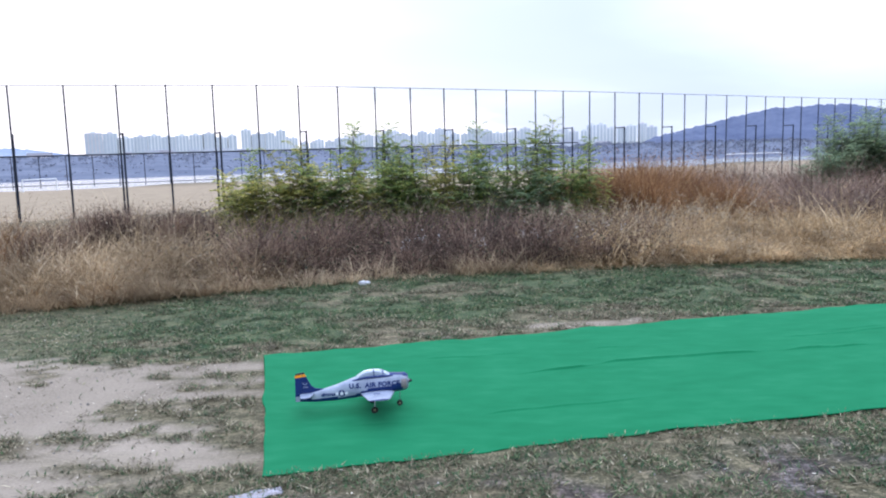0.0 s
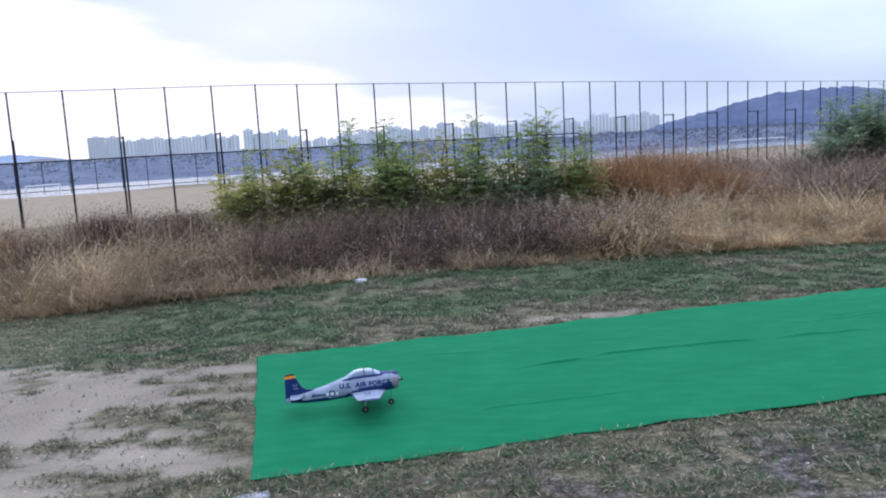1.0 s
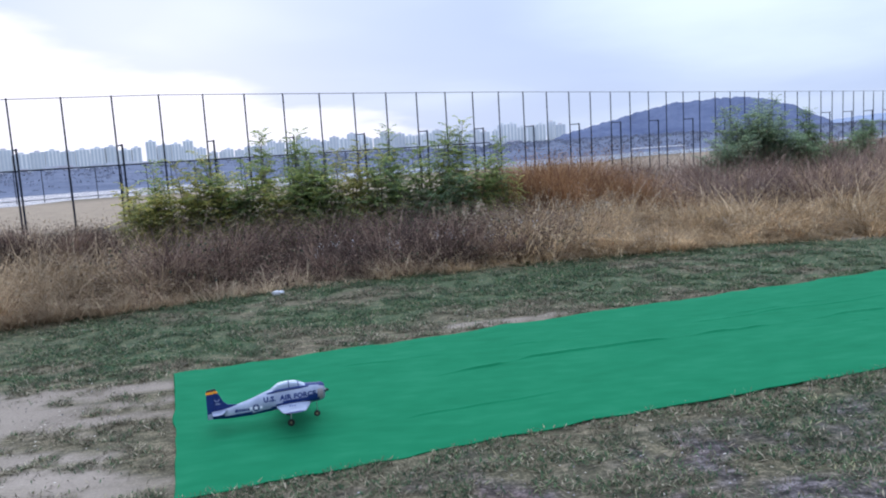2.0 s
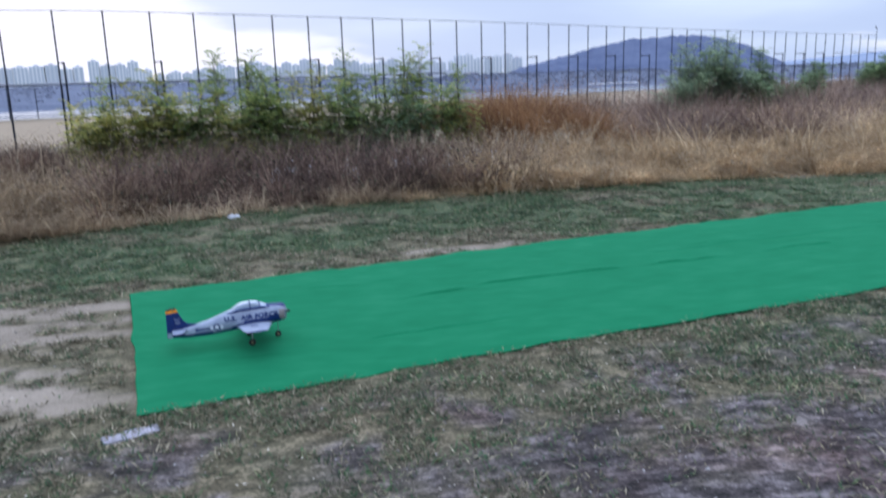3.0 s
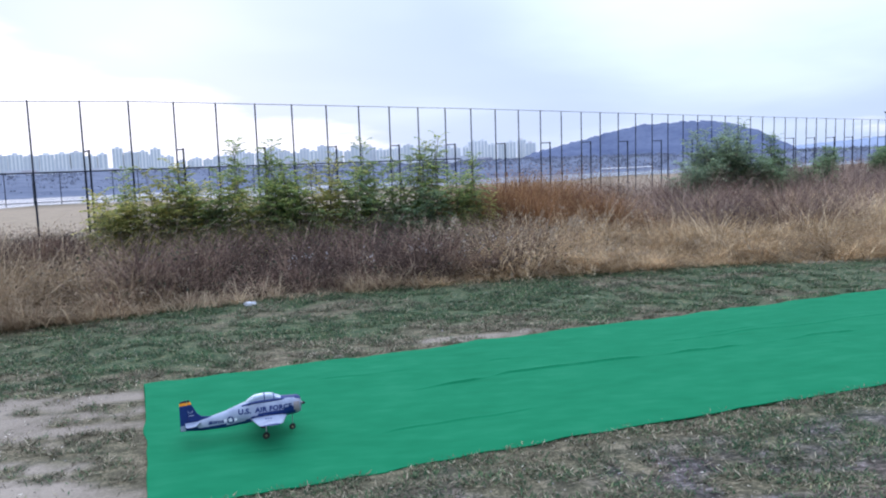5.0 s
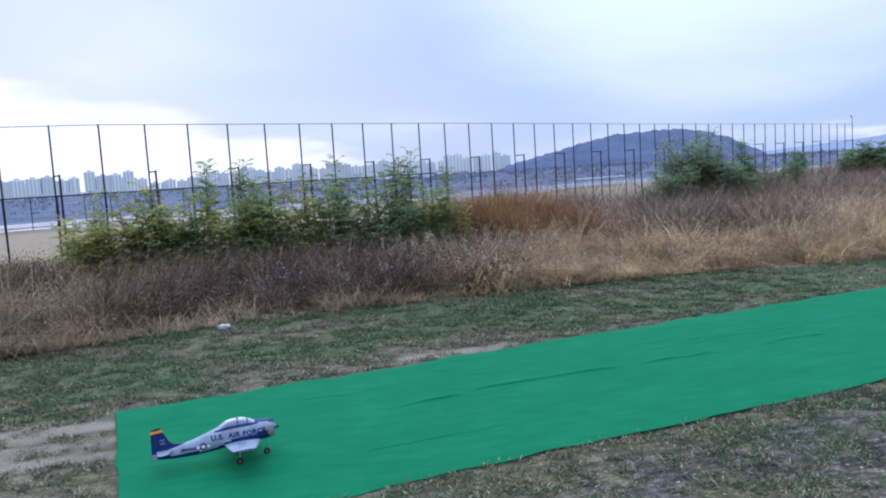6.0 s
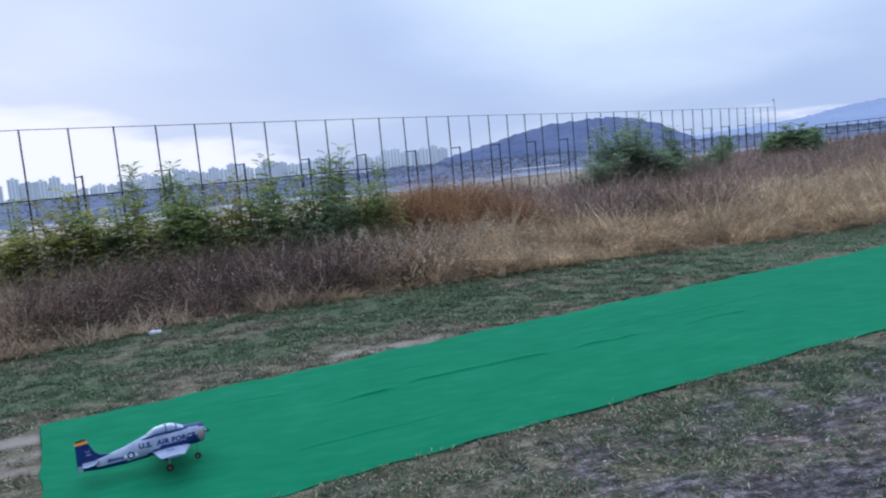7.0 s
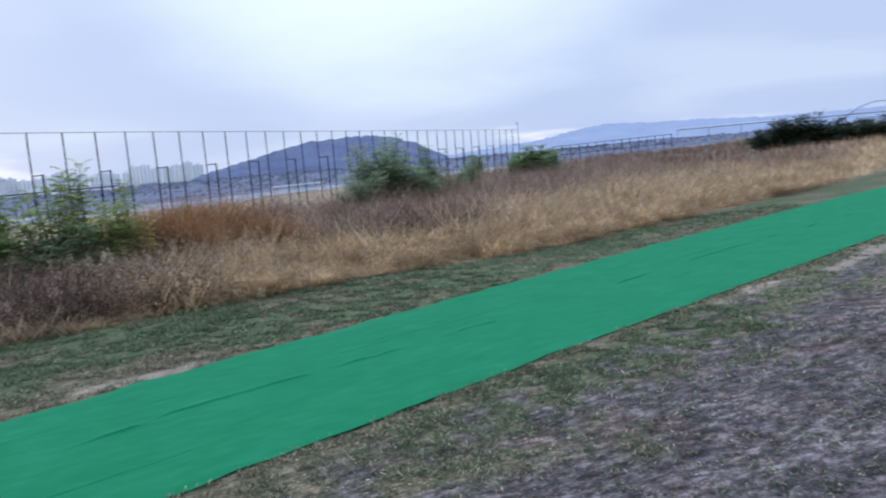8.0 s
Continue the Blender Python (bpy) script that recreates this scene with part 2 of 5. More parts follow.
def mix_node(nodes, links, fac, a, b, blend="MIX"):
    m = nodes.new("ShaderNodeMix")
    m.data_type, m.blend_type = "RGBA", blend
    for slot, v in ((0, fac), (6, a), (7, b)):
        if isinstance(v, bpy.types.NodeSocket):
            links.new(v, m.inputs[slot])
        elif slot == 0:
            m.inputs[0].default_value = v
        else:
            m.inputs[slot].default_value = (*v, 1)
    return m.outputs[2]


def bump(nodes, links, b, height, strength=0.3, distance=0.01):
    n = nodes.new("ShaderNodeBump")
    n.inputs["Strength"].default_value, n.inputs["Distance"].default_value = strength, distance
    links.new(height, n.inputs["Height"])
    links.new(n.outputs[0], b.inputs["Normal"])


def grained(name, dark, light, scale, rough=0.8, metal=0.0, spec=0.3, relief=0.0, distance=0.005, fine=None):
    """A surface whose colour wanders between two tones at two scales."""
    m, nodes, links, b = material(name, rough, metal, spec)
    big = noise_node(nodes, links, scale, 3)
    small = noise_node(nodes, links, fine or scale * 9, 3)
    tone = mix_node(nodes, links, 0.4, big.outputs["Fac"], small.outputs["Fac"])
    r = ramp_node(nodes, [(0.35, dark), (0.65, light)])
    links.new(tone, r.inputs[0])
    links.new(r.outputs[0], b.inputs["Base Color"])
    if relief:
        bump(nodes, links, b, small.outputs["Fac"], relief, distance)
    return m


def foliage(name, stops, rough=0.7, through=0.25, clump=0.6, clump_tones=((0.72, 0.72, 0.72), (1.15, 1.15, 1.15))):
    """Leaf or blade: colour by blade, and by clump over the stand; a little light passes through."""
    m, nodes, links, b = material(name, rough, 0, 0.2)
    geo = nodes.new("ShaderNodeNewGeometry")
    r = ramp_node(nodes, stops)
    links.new(geo.outputs["Random Per Island"], r.inputs[0])
    n = noise_node(nodes, links, clump, 2)
    c = ramp_node(nodes, [(0.35, clump_tones[0]), (0.65, clump_tones[1])])
    links.new(n.outputs["Fac"], c.inputs[0])
    col = mix_node(nodes, links, 1.0, r.outputs[0], c.outputs[0], "MULTIPLY")
    links.new(col, b.inputs["Base Color"])
    tr = nodes.new("ShaderNodeBsdfTranslucent")
    links.new(col, tr.inputs[0])
    mx = nodes.new("ShaderNodeMixShader")
    mx.inputs[0].default_value = through
    links.new(b.outputs[0], mx.inputs[1])
    links.new(tr.outputs[0], mx.inputs[2])
    links.new(mx.outputs[0], nodes["Material Output"].inputs[0])
    return m


# turf, sand and trodden soil on one sheet, by the ground's own cover map
GROUND, gn, gl, gb = material("turf_and_soil", 0.95, 0, 0.15)
attr = gn.new("ShaderNodeAttribute")
attr.attribute_name = "cover"
gsep = gn.new("ShaderNodeSeparateColor")
gl.new(attr.outputs["Color"], gsep.inputs[0])
field_attr = gn.new("ShaderNodeAttribute")
field_attr.attribute_name = "sport"
speck = noise_node(gn, gl, 55, 6, rough=0.7)
clod = noise_node(gn, gl, 9, 6, (0.8, 1.5, 1), rough=0.68)
wide = noise_node(gn, gl, 0.9, 3)
straw = ramp_node(gn, [(0.38, (0.040, 0.034, 0.021)), (0.5, (0.115, 0.092, 0.055)), (0.62, (0.28, 0.225, 0.142))])
gl.new(mix_node(gn, gl, 0.5, speck.outputs["Fac"], clod.outputs["Fac"]), straw.inputs[0])
turf = ramp_node(gn, [(0.38, (0.016, 0.029, 0.011)), (0.50, (0.048, 0.075, 0.034)), (0.63, (0.24, 0.20, 0.100))])
gl.new(mix_node(gn, gl, 0.4, speck.outputs["Fac"], clod.outputs["Fac"]), turf.inputs[0])
sand = ramp_node(gn, [(0.36, (0.135, 0.108, 0.080)), (0.46, (0.24, 0.194, 0.145)), (0.66, (0.34, 0.278, 0.212))])
gl.new(mix_node(gn, gl, 0.55, speck.outputs["Fac"], wide.outputs["Fac"]), sand.inputs[0])
soil = ramp_node(gn, [(0.40, (0.020, 0.019, 0.017)), (0.5, (0.075, 0.063, 0.060)), (0.61, (0.235, 0.205, 0.198))])
gl.new(mix_node(gn, gl, 0.62, speck.outputs["Fac"], clod.outputs["Fac"]), soil.inputs[0])
pitch_sand = ramp_node(gn, [(0.35, (0.25, 0.19, 0.125)), (0.65, (0.31, 0.237, 0.155))])
gl.new(wide.outputs["Fac"], pitch_sand.inputs[0])
gcol = mix_node(gn, gl, gsep.outputs[1], straw.outputs[0], turf.outputs[0])
# dry reddish leaf mould in patches over the soil
mould = ramp_node(gn, [(0.50, (1.0, 1.0, 1.0)), (0.66, (1.08, 0.91, 0.84))])
gl.new(noise_node(gn, gl, 1.7, 4).outputs["Fac"], mould.inputs[0])
soil_tone = mix_node(gn, gl, 1.0, soil.outputs[0], mould.outputs[0], "MULTIPLY")
# damp dark and dry pale places in the trodden soil
damp = ramp_node(gn, [(0.38, (0.60, 0.58, 0.59)), (0.50, (0.90, 0.87, 0.87)), (0.62, (1.32, 1.28, 1.27))])
gl.new(noise_node(gn, gl, 1.9, 5, (0.75, 1.25, 1), rough=0.6).outputs["Fac"], damp.inputs[0])
soil_tone = mix_node(gn, gl, 1.0, soil_tone, damp.outputs[0], "MULTIPLY")
gcol = mix_node(gn, gl, gsep.outputs[2], gcol, soil_tone)
gcol = mix_node(gn, gl, gsep.outputs[0], gcol, sand.outputs[0])
gcol = mix_node(gn, gl, field_attr.outputs["Fac"], gcol, pitch_sand.outputs[0])
gl.new(gcol, gb.inputs["Base Color"])
bump(gn, gl, gb, mix_node(gn, gl, 0.5, speck.outputs["Fac"], clod.outputs["Fac"]), 0.55, 0.03)

# woven green carpet, faded and creased
CARPET, cn, cl, cb = material("green_carpet", 0.95, 0, 0.04)
weave = noise_node(cn, cl, 260, 2)
pile = noise_node(cn, cl, 2.2, 5, (0.7, 1.2, 1))
dust = noise_node(cn, cl, 9, 5, (0.5, 1.3, 1))
cr = ramp_node(cn, [(0.3, (0.012, 0.121, 0.048)), (0.52, (0.016, 0.143, 0.059)), (0.72, (0.025, 0.165, 0.073))])
cl.new(mix_node(cn, cl, 0.55, pile.outputs["Fac"], dust.outputs["Fac"]), cr.inputs[0])
cl.new(cr.outputs[0], cb.inputs["Base Color"])
cb.inputs["Sheen Weight"].default_value, cb.inputs["Sheen Roughness"].default_value = 0.11, 0.4
cb.inputs["Sheen Tint"].default_value = (0.20, 0.90, 0.52, 1)
bump(cn, cl, cb, mix_node(cn, cl, 0.75, weave.outputs["Fac"], pile.outputs["Fac"]), 0.3, 0.006)


WATER, wtn, wtl, wtb = material("river_water", 0.12, 0, 0.5)
wtb.inputs["Base Color"].default_value = (0.10, 0.13, 0.16, 1)
ripple = noise_node(wtn, wtl, 0.5, 3, (1, 3, 1))
bump(wtn, wtl, wtb, ripple.outputs["Fac"], 0.25, 0.3)

POST = grained("dark_painted_steel", (0.006, 0.009, 0.018), (0.014, 0.018, 0.030), 1.2, 0.7, 0.0, 0.2, 0.1)
CABLE = grained("grey_cable", (0.05, 0.055, 0.07), (0.1, 0.105, 0.12), 2, 0.5, 0.4)
GOAL = grained("white_goal_paint", (0.6, 0.6, 0.6), (0.8, 0.8, 0.8), 2, 0.5)
# the hill's blue is distance haze put into its base colour
HILL = grained("hazed_wooded_hill", (0.075, 0.090, 0.148), (0.128, 0.146, 0.212), 0.012, 0.95, 0, 0.05, fine=0.07)
# pale blue here stands in for the air between: haze painted on the slopes
RANGE = grained("hazed_mountain_range", (0.22, 0.255, 0.335), (0.265, 0.30, 0.38), 0.006, 0.95, 0, 0.05)
# bank trees tinted blue-grey, haze included in the colour
BANK = grained("hazed_bank_trees", (0.10, 0.112, 0.152), (0.155, 0.168, 0.212), 0.03, 0.95, 0, 0.05, fine=0.12)
DECK = grained("concrete_deck", (0.42, 0.45, 0.50), (0.52, 0.55, 0.60), 0.05, 0.9)
WHITE_SCRAP = grained("dirty_white_foam", (0.5, 0.5, 0.52), (0.72, 0.72, 0.74), 14, 0.8, 0, 0.2, 0.2)
PAPER = grained("grubby_paper", (0.26, 0.24, 0.26), (0.40, 0.37, 0.40), 18, 0.9, 0, 0.2, 0.2)
TAN_GRASS = foliage("tan_dry_grass", [(0.0, (0.26, 0.180, 0.096)), (0.35, (0.51, 0.372, 0.212)), (0.7, (0.72, 0.555, 0.345)), (1.0, (0.86, 0.715, 0.49))], 0.8, 0.5, 2.6, ((0.42, 0.37, 0.31), (1.22, 1.18, 1.10)))
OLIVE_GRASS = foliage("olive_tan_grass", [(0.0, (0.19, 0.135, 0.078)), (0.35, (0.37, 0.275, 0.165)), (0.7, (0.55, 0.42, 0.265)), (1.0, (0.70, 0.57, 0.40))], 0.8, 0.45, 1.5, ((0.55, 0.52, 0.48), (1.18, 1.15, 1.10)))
RUST_GRASS = foliage("rusty_fringe_grass", [(0.0, (0.240, 0.160, 0.098)), (0.5, (0.500, 0.370, 0.230)), (1.0, (0.680, 0.550, 0.357))], 0.8, 0.45, 1.5)
DEAD_WEED = foliage("dark_dead_weed", [(0.0, (0.044, 0.030, 0.025)), (0.45, (0.126, 0.085, 0.066)), (0.85, (0.262, 0.185, 0.142)), (1.0, (0.45, 0.36, 0.27))], 0.85, 0.40, 2.2, ((0.38, 0.36, 0.39), (1.45, 1.36, 1.24)))
PURPLE_WEED = foliage("purple_brown_weed", [(0.0, (0.075, 0.050, 0.041)), (0.5, (0.205, 0.142, 0.108)), (1.0, (0.42, 0.315, 0.235))], 0.8, 0.3, 0.7, ((0.55, 0.53, 0.55), (1.25, 1.18, 1.12)))
RED_WEED = foliage("reddish_broom_weed", [(0.0, (0.105, 0.048, 0.024)), (0.5, (0.275, 0.138, 0.060)), (1.0, (0.42, 0.25, 0.115))], 0.8, 0.35, 1.2, ((0.55, 0.55, 0.55), (1.2, 1.2, 1.2)))
SEED = foliage("pale_seed_heads", [(0.0, (0.270, 0.200, 0.126)), (0.8, (0.420, 0.340, 0.234)), (1.0, (0.580, 0.510, 0.387))], 0.8, 0.4, 1.0)
LEAF_GREEN = foliage("locust_leaf_green", [(0.0, (0.115, 0.175, 0.075)), (0.5, (0.285, 0.37, 0.130)), (0.85, (0.50, 0.53, 0.175)), (1.0, (0.66, 0.59, 0.21))], 0.65, 0.6, 1.7, ((0.52, 0.57, 0.60), (1.25, 1.22, 1.1)))
LEAF_YELLOW = foliage("locust_leaf_yellowing", [(0.0, (0.16, 0.19, 0.07)), (0.4, (0.37, 0.385, 0.115)), (0.8, (0.60, 0.54, 0.16)), (1.0, (0.74, 0.58, 0.19))], 0.65, 0.6, 1.9, ((0.55, 0.58, 0.62), (1.2, 1.18, 1.1)))
LEAF_BUSH = foliage("grey_green_bush_leaf", [(0.0, (0.16, 0.215, 0.145)), (0.6, (0.31, 0.395, 0.235)), (1.0, (0.48, 0.53, 0.31))], 0.7, 0.55, 1.2, ((0.7, 0.72, 0.72), (1.2, 1.18, 1.12)))
LEAF_DEEP = foliage("far_bush_leaf", [(0.0, (0.02, 0.035, 0.022)), (0.6, (0.05, 0.075, 0.042)), (1.0, (0.10, 0.12, 0.06))], 0.7, 0.4, 0.8)
LEAF_DARK = foliage("locust_leaf_dark", [(0.0, (0.110, 0.165, 0.092)), (0.6, (0.240, 0.325, 0.167)), (1.0, (0.400, 0.465, 0.220))], 0.65, 0.6, 1.6, ((0.65, 0.67, 0.67), (1.2, 1.2, 1.15)))
# leaf tones greyed and drawn together to paint in the distance haze
FAR_TREES = foliage("haze_tinted_far_tree", [(0.0, (0.145, 0.155, 0.198)), (0.7, (0.17, 0.182, 0.228)), (1.0, (0.27, 0.28, 0.32))], 0.9, 0.45, 0.02, ((0.9, 0.9, 0.9), (1.1, 1.1, 1.1)))
BARK = grained("young_bark", (0.07, 0.055, 0.04), (0.15, 0.12, 0.085), 20, 0.9, relief=0.3)
TURF_BLADE = foliage("short_turf_blade", [(0.0, (0.019, 0.048, 0.021)), (0.5, (0.054, 0.116, 0.048)), (0.85, (0.130, 0.175, 0.074)), (1.0, (0.36, 0.315, 0.175))], 0.75, 0.3, 3.0, ((0.55, 0.58, 0.57), (1.25, 1.22, 1.2)))
STRAW_BLADE = foliage("short_straw_blade", [(0.0, (0.060, 0.052, 0.032)), (0.5, (0.150, 0.125, 0.078)), (0.85, (0.300, 0.250, 0.162)), (1.0, (0.500, 0.430, 0.289))], 0.85, 0.2, 3.0)
WHITE_PETAL = foliage("small_white_flowers", [(0.0, (0.5, 0.48, 0.46)), (1.0, (0.8, 0.78, 0.76))], 0.7, 0.3, 2.0, ((0.9, 0.9, 0.9), (1.05, 1.05, 1.05)))
STRAW_LITTER = foliage("loose_straw", [(0.0, (0.07, 0.055, 0.04)), (0.35, (0.20, 0.16, 0.11)), (0.7, (0.42, 0.36, 0.26)), (1.0, (0.70, 0.63, 0.51))], 0.8, 0.2, 1.5)


# ---- ground, water ----
def axis_steps(lo, hi, step, reach, grow=1.16):
    inner = list(np.arange(lo, hi + 1e-6, step))
    out, d = [], step
    x = hi
    while x < reach:
        d *= grow
        x += d
        out.append(x)
    left, d, x = [], step, lo
    while x > -reach:
        d *= grow
        x -= d
        left.append(x)
    return np.array(left[::-1] + inner + out)


def grid_faces(nx, ny):
    i = np.arange(nx - 1)[:, None] * ny + np.arange(ny - 1)[None]
    return np.stack([i, i + ny, i + ny + 1, i + 1], -1).reshape(-1, 4)


gx, gy = axis_steps(-7, 11, 0.07, 4200), axis_steps(1.6, 11, 0.07, 4200)
X, Y = np.meshgrid(gx, gy, indexing="ij")
ground = new("ground", mesh_arrays("ground", np.stack([X, Y, land(X, Y)], -1), grid_faces(len(gx), len(gy)), mats=[GROUND]))
tagged(ground, "patchy autumn turf with bare sandy soil and trodden earth", "ground", kind="structure")
bare, green, grey = covers(X, Y)
far_off = smooth(20, 60, np.hypot(X, Y))
bare, grey = bare * (1 - far_off), grey * (1 - far_off)
green = np.maximum(green * (1 - far_off), smooth(236, 250, river_n(X, Y)))
cov = ground.data.color_attributes.new("cover", "FLOAT_COLOR", "POINT")
cov.data.foreach_set("color", np.stack([bare, green, grey, np.ones_like(bare)], -1).astype(np.float32).ravel())
sport = ground.data.attributes.new("sport", "FLOAT", "POINT")
sport.data.foreach_set("value", (smooth(37, 39, fence_m(X, Y)) * (1 - smooth(103, 106, river_n(X, Y))) * (X < 130)).astype(np.float32).ravel())

river = new("water", mesh_arrays("water", [(-4000, -3000, WATER_Z), (4000, -3000, WATER_Z), (4000, 4000, WATER_Z), (-4000, 4000, WATER_Z)], [(0, 1, 2, 3)], mats=[WATER]))
tagged(river, "wide calm grey river under an overcast sky", "river", kind="structure")


def polar(az, d):
    """A place on the plan: degrees to the left of +y, metres from the stand."""
    return -math.sin(radians(az)) * d, math.cos(radians(az)) * d


# ---- distance: hills, bank, town, bridge ----
def ridge(name, label, mat, az, el, dist, depth, seed, crown=0.0, foot=None):
    """A range of hills: its skyline given by degrees of height, its slopes falling to the plain in front and behind."""
    steps = np.arange(az[0], az[-1] - 0.01, -0.08)
    if foot:
        dist = np.interp(-steps, [-a for a in az], foot) + depth
    top = 1.6 + np.tan(np.radians(np.interp(-steps, [-a for a in az], el))) * dist
    top = top + (fbm(steps * 3, steps * 0 + seed, 1.0, 4, seed) - 0.5) * crown
    rows, vs = 14, []
    for j in range(rows):
        t = j / (rows - 1)
        d = dist - depth * (1 - t)
        z = -6 + (top + 6) * (np.sin(t * math.pi / 2) ** 0.9)
        z = z + (fbm(steps * 2, steps * 0 + j * 0.7, 1.0, 3, seed + 3) - 0.5) * crown * (0.06 if foot else 1.5) * math.sin(t * math.pi)
        vs.append(np.stack([-np.sin(np.radians(steps)) * d, np.cos(np.radians(steps)) * d, z], -1))
    vs.append(np.stack([-np.sin(np.radians(steps)) * (dist + depth), np.cos(np.radians(steps)) * (dist + depth), 0 * steps - 8], -1))
    v = np.stack(vs, 1)
    ob = new(name, mesh_arrays(name, v, grid_faces(len(steps), rows + 1), mats=[mat]))
    return tagged(ob, label, "hill", kind="structure")


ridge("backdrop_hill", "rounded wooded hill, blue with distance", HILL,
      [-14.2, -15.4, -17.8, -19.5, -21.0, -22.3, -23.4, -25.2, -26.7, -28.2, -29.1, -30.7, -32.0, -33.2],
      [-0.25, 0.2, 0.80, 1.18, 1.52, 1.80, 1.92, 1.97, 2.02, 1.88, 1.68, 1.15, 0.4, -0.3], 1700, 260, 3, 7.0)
ridge("backdrop_range", "long mountain range far beyond the river, paled with painted haze", RANGE,
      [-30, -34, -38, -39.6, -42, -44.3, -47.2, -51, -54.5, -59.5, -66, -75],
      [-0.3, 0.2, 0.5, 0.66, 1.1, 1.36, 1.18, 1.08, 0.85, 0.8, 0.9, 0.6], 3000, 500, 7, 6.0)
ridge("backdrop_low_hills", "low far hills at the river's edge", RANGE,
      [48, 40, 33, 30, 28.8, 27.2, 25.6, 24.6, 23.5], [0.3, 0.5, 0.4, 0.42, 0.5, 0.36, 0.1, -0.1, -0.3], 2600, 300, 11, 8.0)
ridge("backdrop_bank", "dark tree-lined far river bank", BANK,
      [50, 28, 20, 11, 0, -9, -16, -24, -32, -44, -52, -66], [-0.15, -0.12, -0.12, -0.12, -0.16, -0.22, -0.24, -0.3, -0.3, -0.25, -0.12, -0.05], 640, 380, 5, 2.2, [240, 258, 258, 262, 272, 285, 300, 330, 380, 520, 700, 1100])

rng = np.random.default_rng(4)
# pale wall paints, lightened further to carry some distance haze
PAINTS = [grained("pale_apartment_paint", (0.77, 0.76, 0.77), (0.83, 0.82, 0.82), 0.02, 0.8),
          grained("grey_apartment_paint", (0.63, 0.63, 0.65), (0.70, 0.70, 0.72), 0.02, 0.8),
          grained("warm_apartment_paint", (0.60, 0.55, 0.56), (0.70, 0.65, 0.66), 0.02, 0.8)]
# glass lightened almost to wall tone, haze painted into it
GLAZING = grained("hazed_window_strip", (0.50, 0.52, 0.57), (0.60, 0.62, 0.66), 0.02, 0.3)


def tower(az, el, width_deg, dist, paint, turn):
    """A tall apartment block: walls, recessed window strips, a lift house."""
    x, y = polar(az, dist)
    w, h, dep = math.tan(radians(width_deg)) * dist, 1.6 + math.tan(radians(el)) * dist + 6, 14.0
    root = thing("apartment_tower", (x, y, -6), "tall pale apartment tower in a riverside estate", "building", "apartment towers over the river", turn=az + turn)
    bm = bmesh.new()
    add_box(bm, (-w / 2, 0, 0), (w / 2, dep, h - 3.5), 0.3)
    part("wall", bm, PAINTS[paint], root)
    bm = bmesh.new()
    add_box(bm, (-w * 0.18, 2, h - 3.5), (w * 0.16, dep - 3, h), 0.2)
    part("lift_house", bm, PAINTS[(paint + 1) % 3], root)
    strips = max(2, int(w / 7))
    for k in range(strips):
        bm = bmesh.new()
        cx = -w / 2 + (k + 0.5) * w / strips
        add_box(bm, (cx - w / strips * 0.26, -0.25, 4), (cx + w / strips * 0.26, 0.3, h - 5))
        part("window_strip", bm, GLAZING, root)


# a long estate, a taller pair, then a dense row of towers
for a, e, wd, p in [(23.5, 1.40, 1.0, 2), (22.5, 1.36, 0.8, 1), (21.5, 1.12, 0.9, 0), (20.6, 1.16, 0.8, 1), (19.7, 1.2, 0.8, 0), (18.8, 1.08, 0.8, 1), (17.9, 1.24, 0.8, 0),
                    (17.0, 1.18, 0.8, 0), (16.1, 1.25, 0.7, 1), (15.3, 1.12, 0.7, 0), (14.55, 1.14, 0.55, 0), (13.65, 1.5, 0.6, 0), (12.8, 1.24, 0.8, 1), (12.0, 1.28, 0.6, 0), (11.25, 1.46, 0.6, 0)]:
    tower(a, e + rng.uniform(-0.09, 0.09), wd * 1.10, 1900, p, rng.uniform(-12, 12))
# lower blocks that close the gaps behind
for k in range(22):
    a = 23.4 - k * 0.62
    if not 13.9 < a < 14.2:
        tower(a, rng.uniform(0.86, 1.1), 0.62, 2150, int(rng.integers(0, 3)), rng.uniform(-10, 10))
a = 9.6
while a > -15.3:
    base = np.interp(-a, [-9.6, -7, -3, 4, 9, 15], [0.62, 0.85, 1.05, 1.08, 1.05, 1.15])
    wd = rng.uniform(0.42, 0.68)
    tower(a, base + rng.uniform(-0.22, 0.24), wd * 1.12, 2050 + rng.uniform(-80, 80), int(rng.integers(0, 2)), rng.uniform(-15, 15))
    a -= wd + rng.uniform(-0.02, 0.12)

# low blocks on the far bank
for k in range(48):
    az, d = rng.uniform(-12, 31), rng.uniform(560, 690)
    x, y = polar(az, d)
    w, h = rng.uniform(5, 16), rng.uniform(1.6, 3.6) + 6
    root = thing("low_building", (x, y, -6), "low pale building on the far river bank", "building", "low buildings on the far bank", turn=az)
    bm = bmesh.new()
    add_box(bm, (-w / 2, 0, 0), (w / 2, 8, h - 0.6), 0.1)
    part("wall", bm, PAINTS[k % 3], root)
    bm = bmesh.new()
    add_box(bm, (-w / 2 - 0.4, -0.4, h - 0.6), (w / 2 + 0.4, 8.4, h), 0.1)
    part("roof", bm, PAINTS[1], root)

# trees all over the far bank
az_t = rng.uniform(-62, 48, 3600)
foot_t = np.interp(-az_t, [-50, -28, -11, 9, 24, 32, 44, 52, 66], [240, 258, 262, 285, 330, 380, 520, 700, 1100])
up_t = 0.92 * rng.uniform(0, 1, 3600) ** 0.9
d_t = foot_t + 4 + 370 * up_t
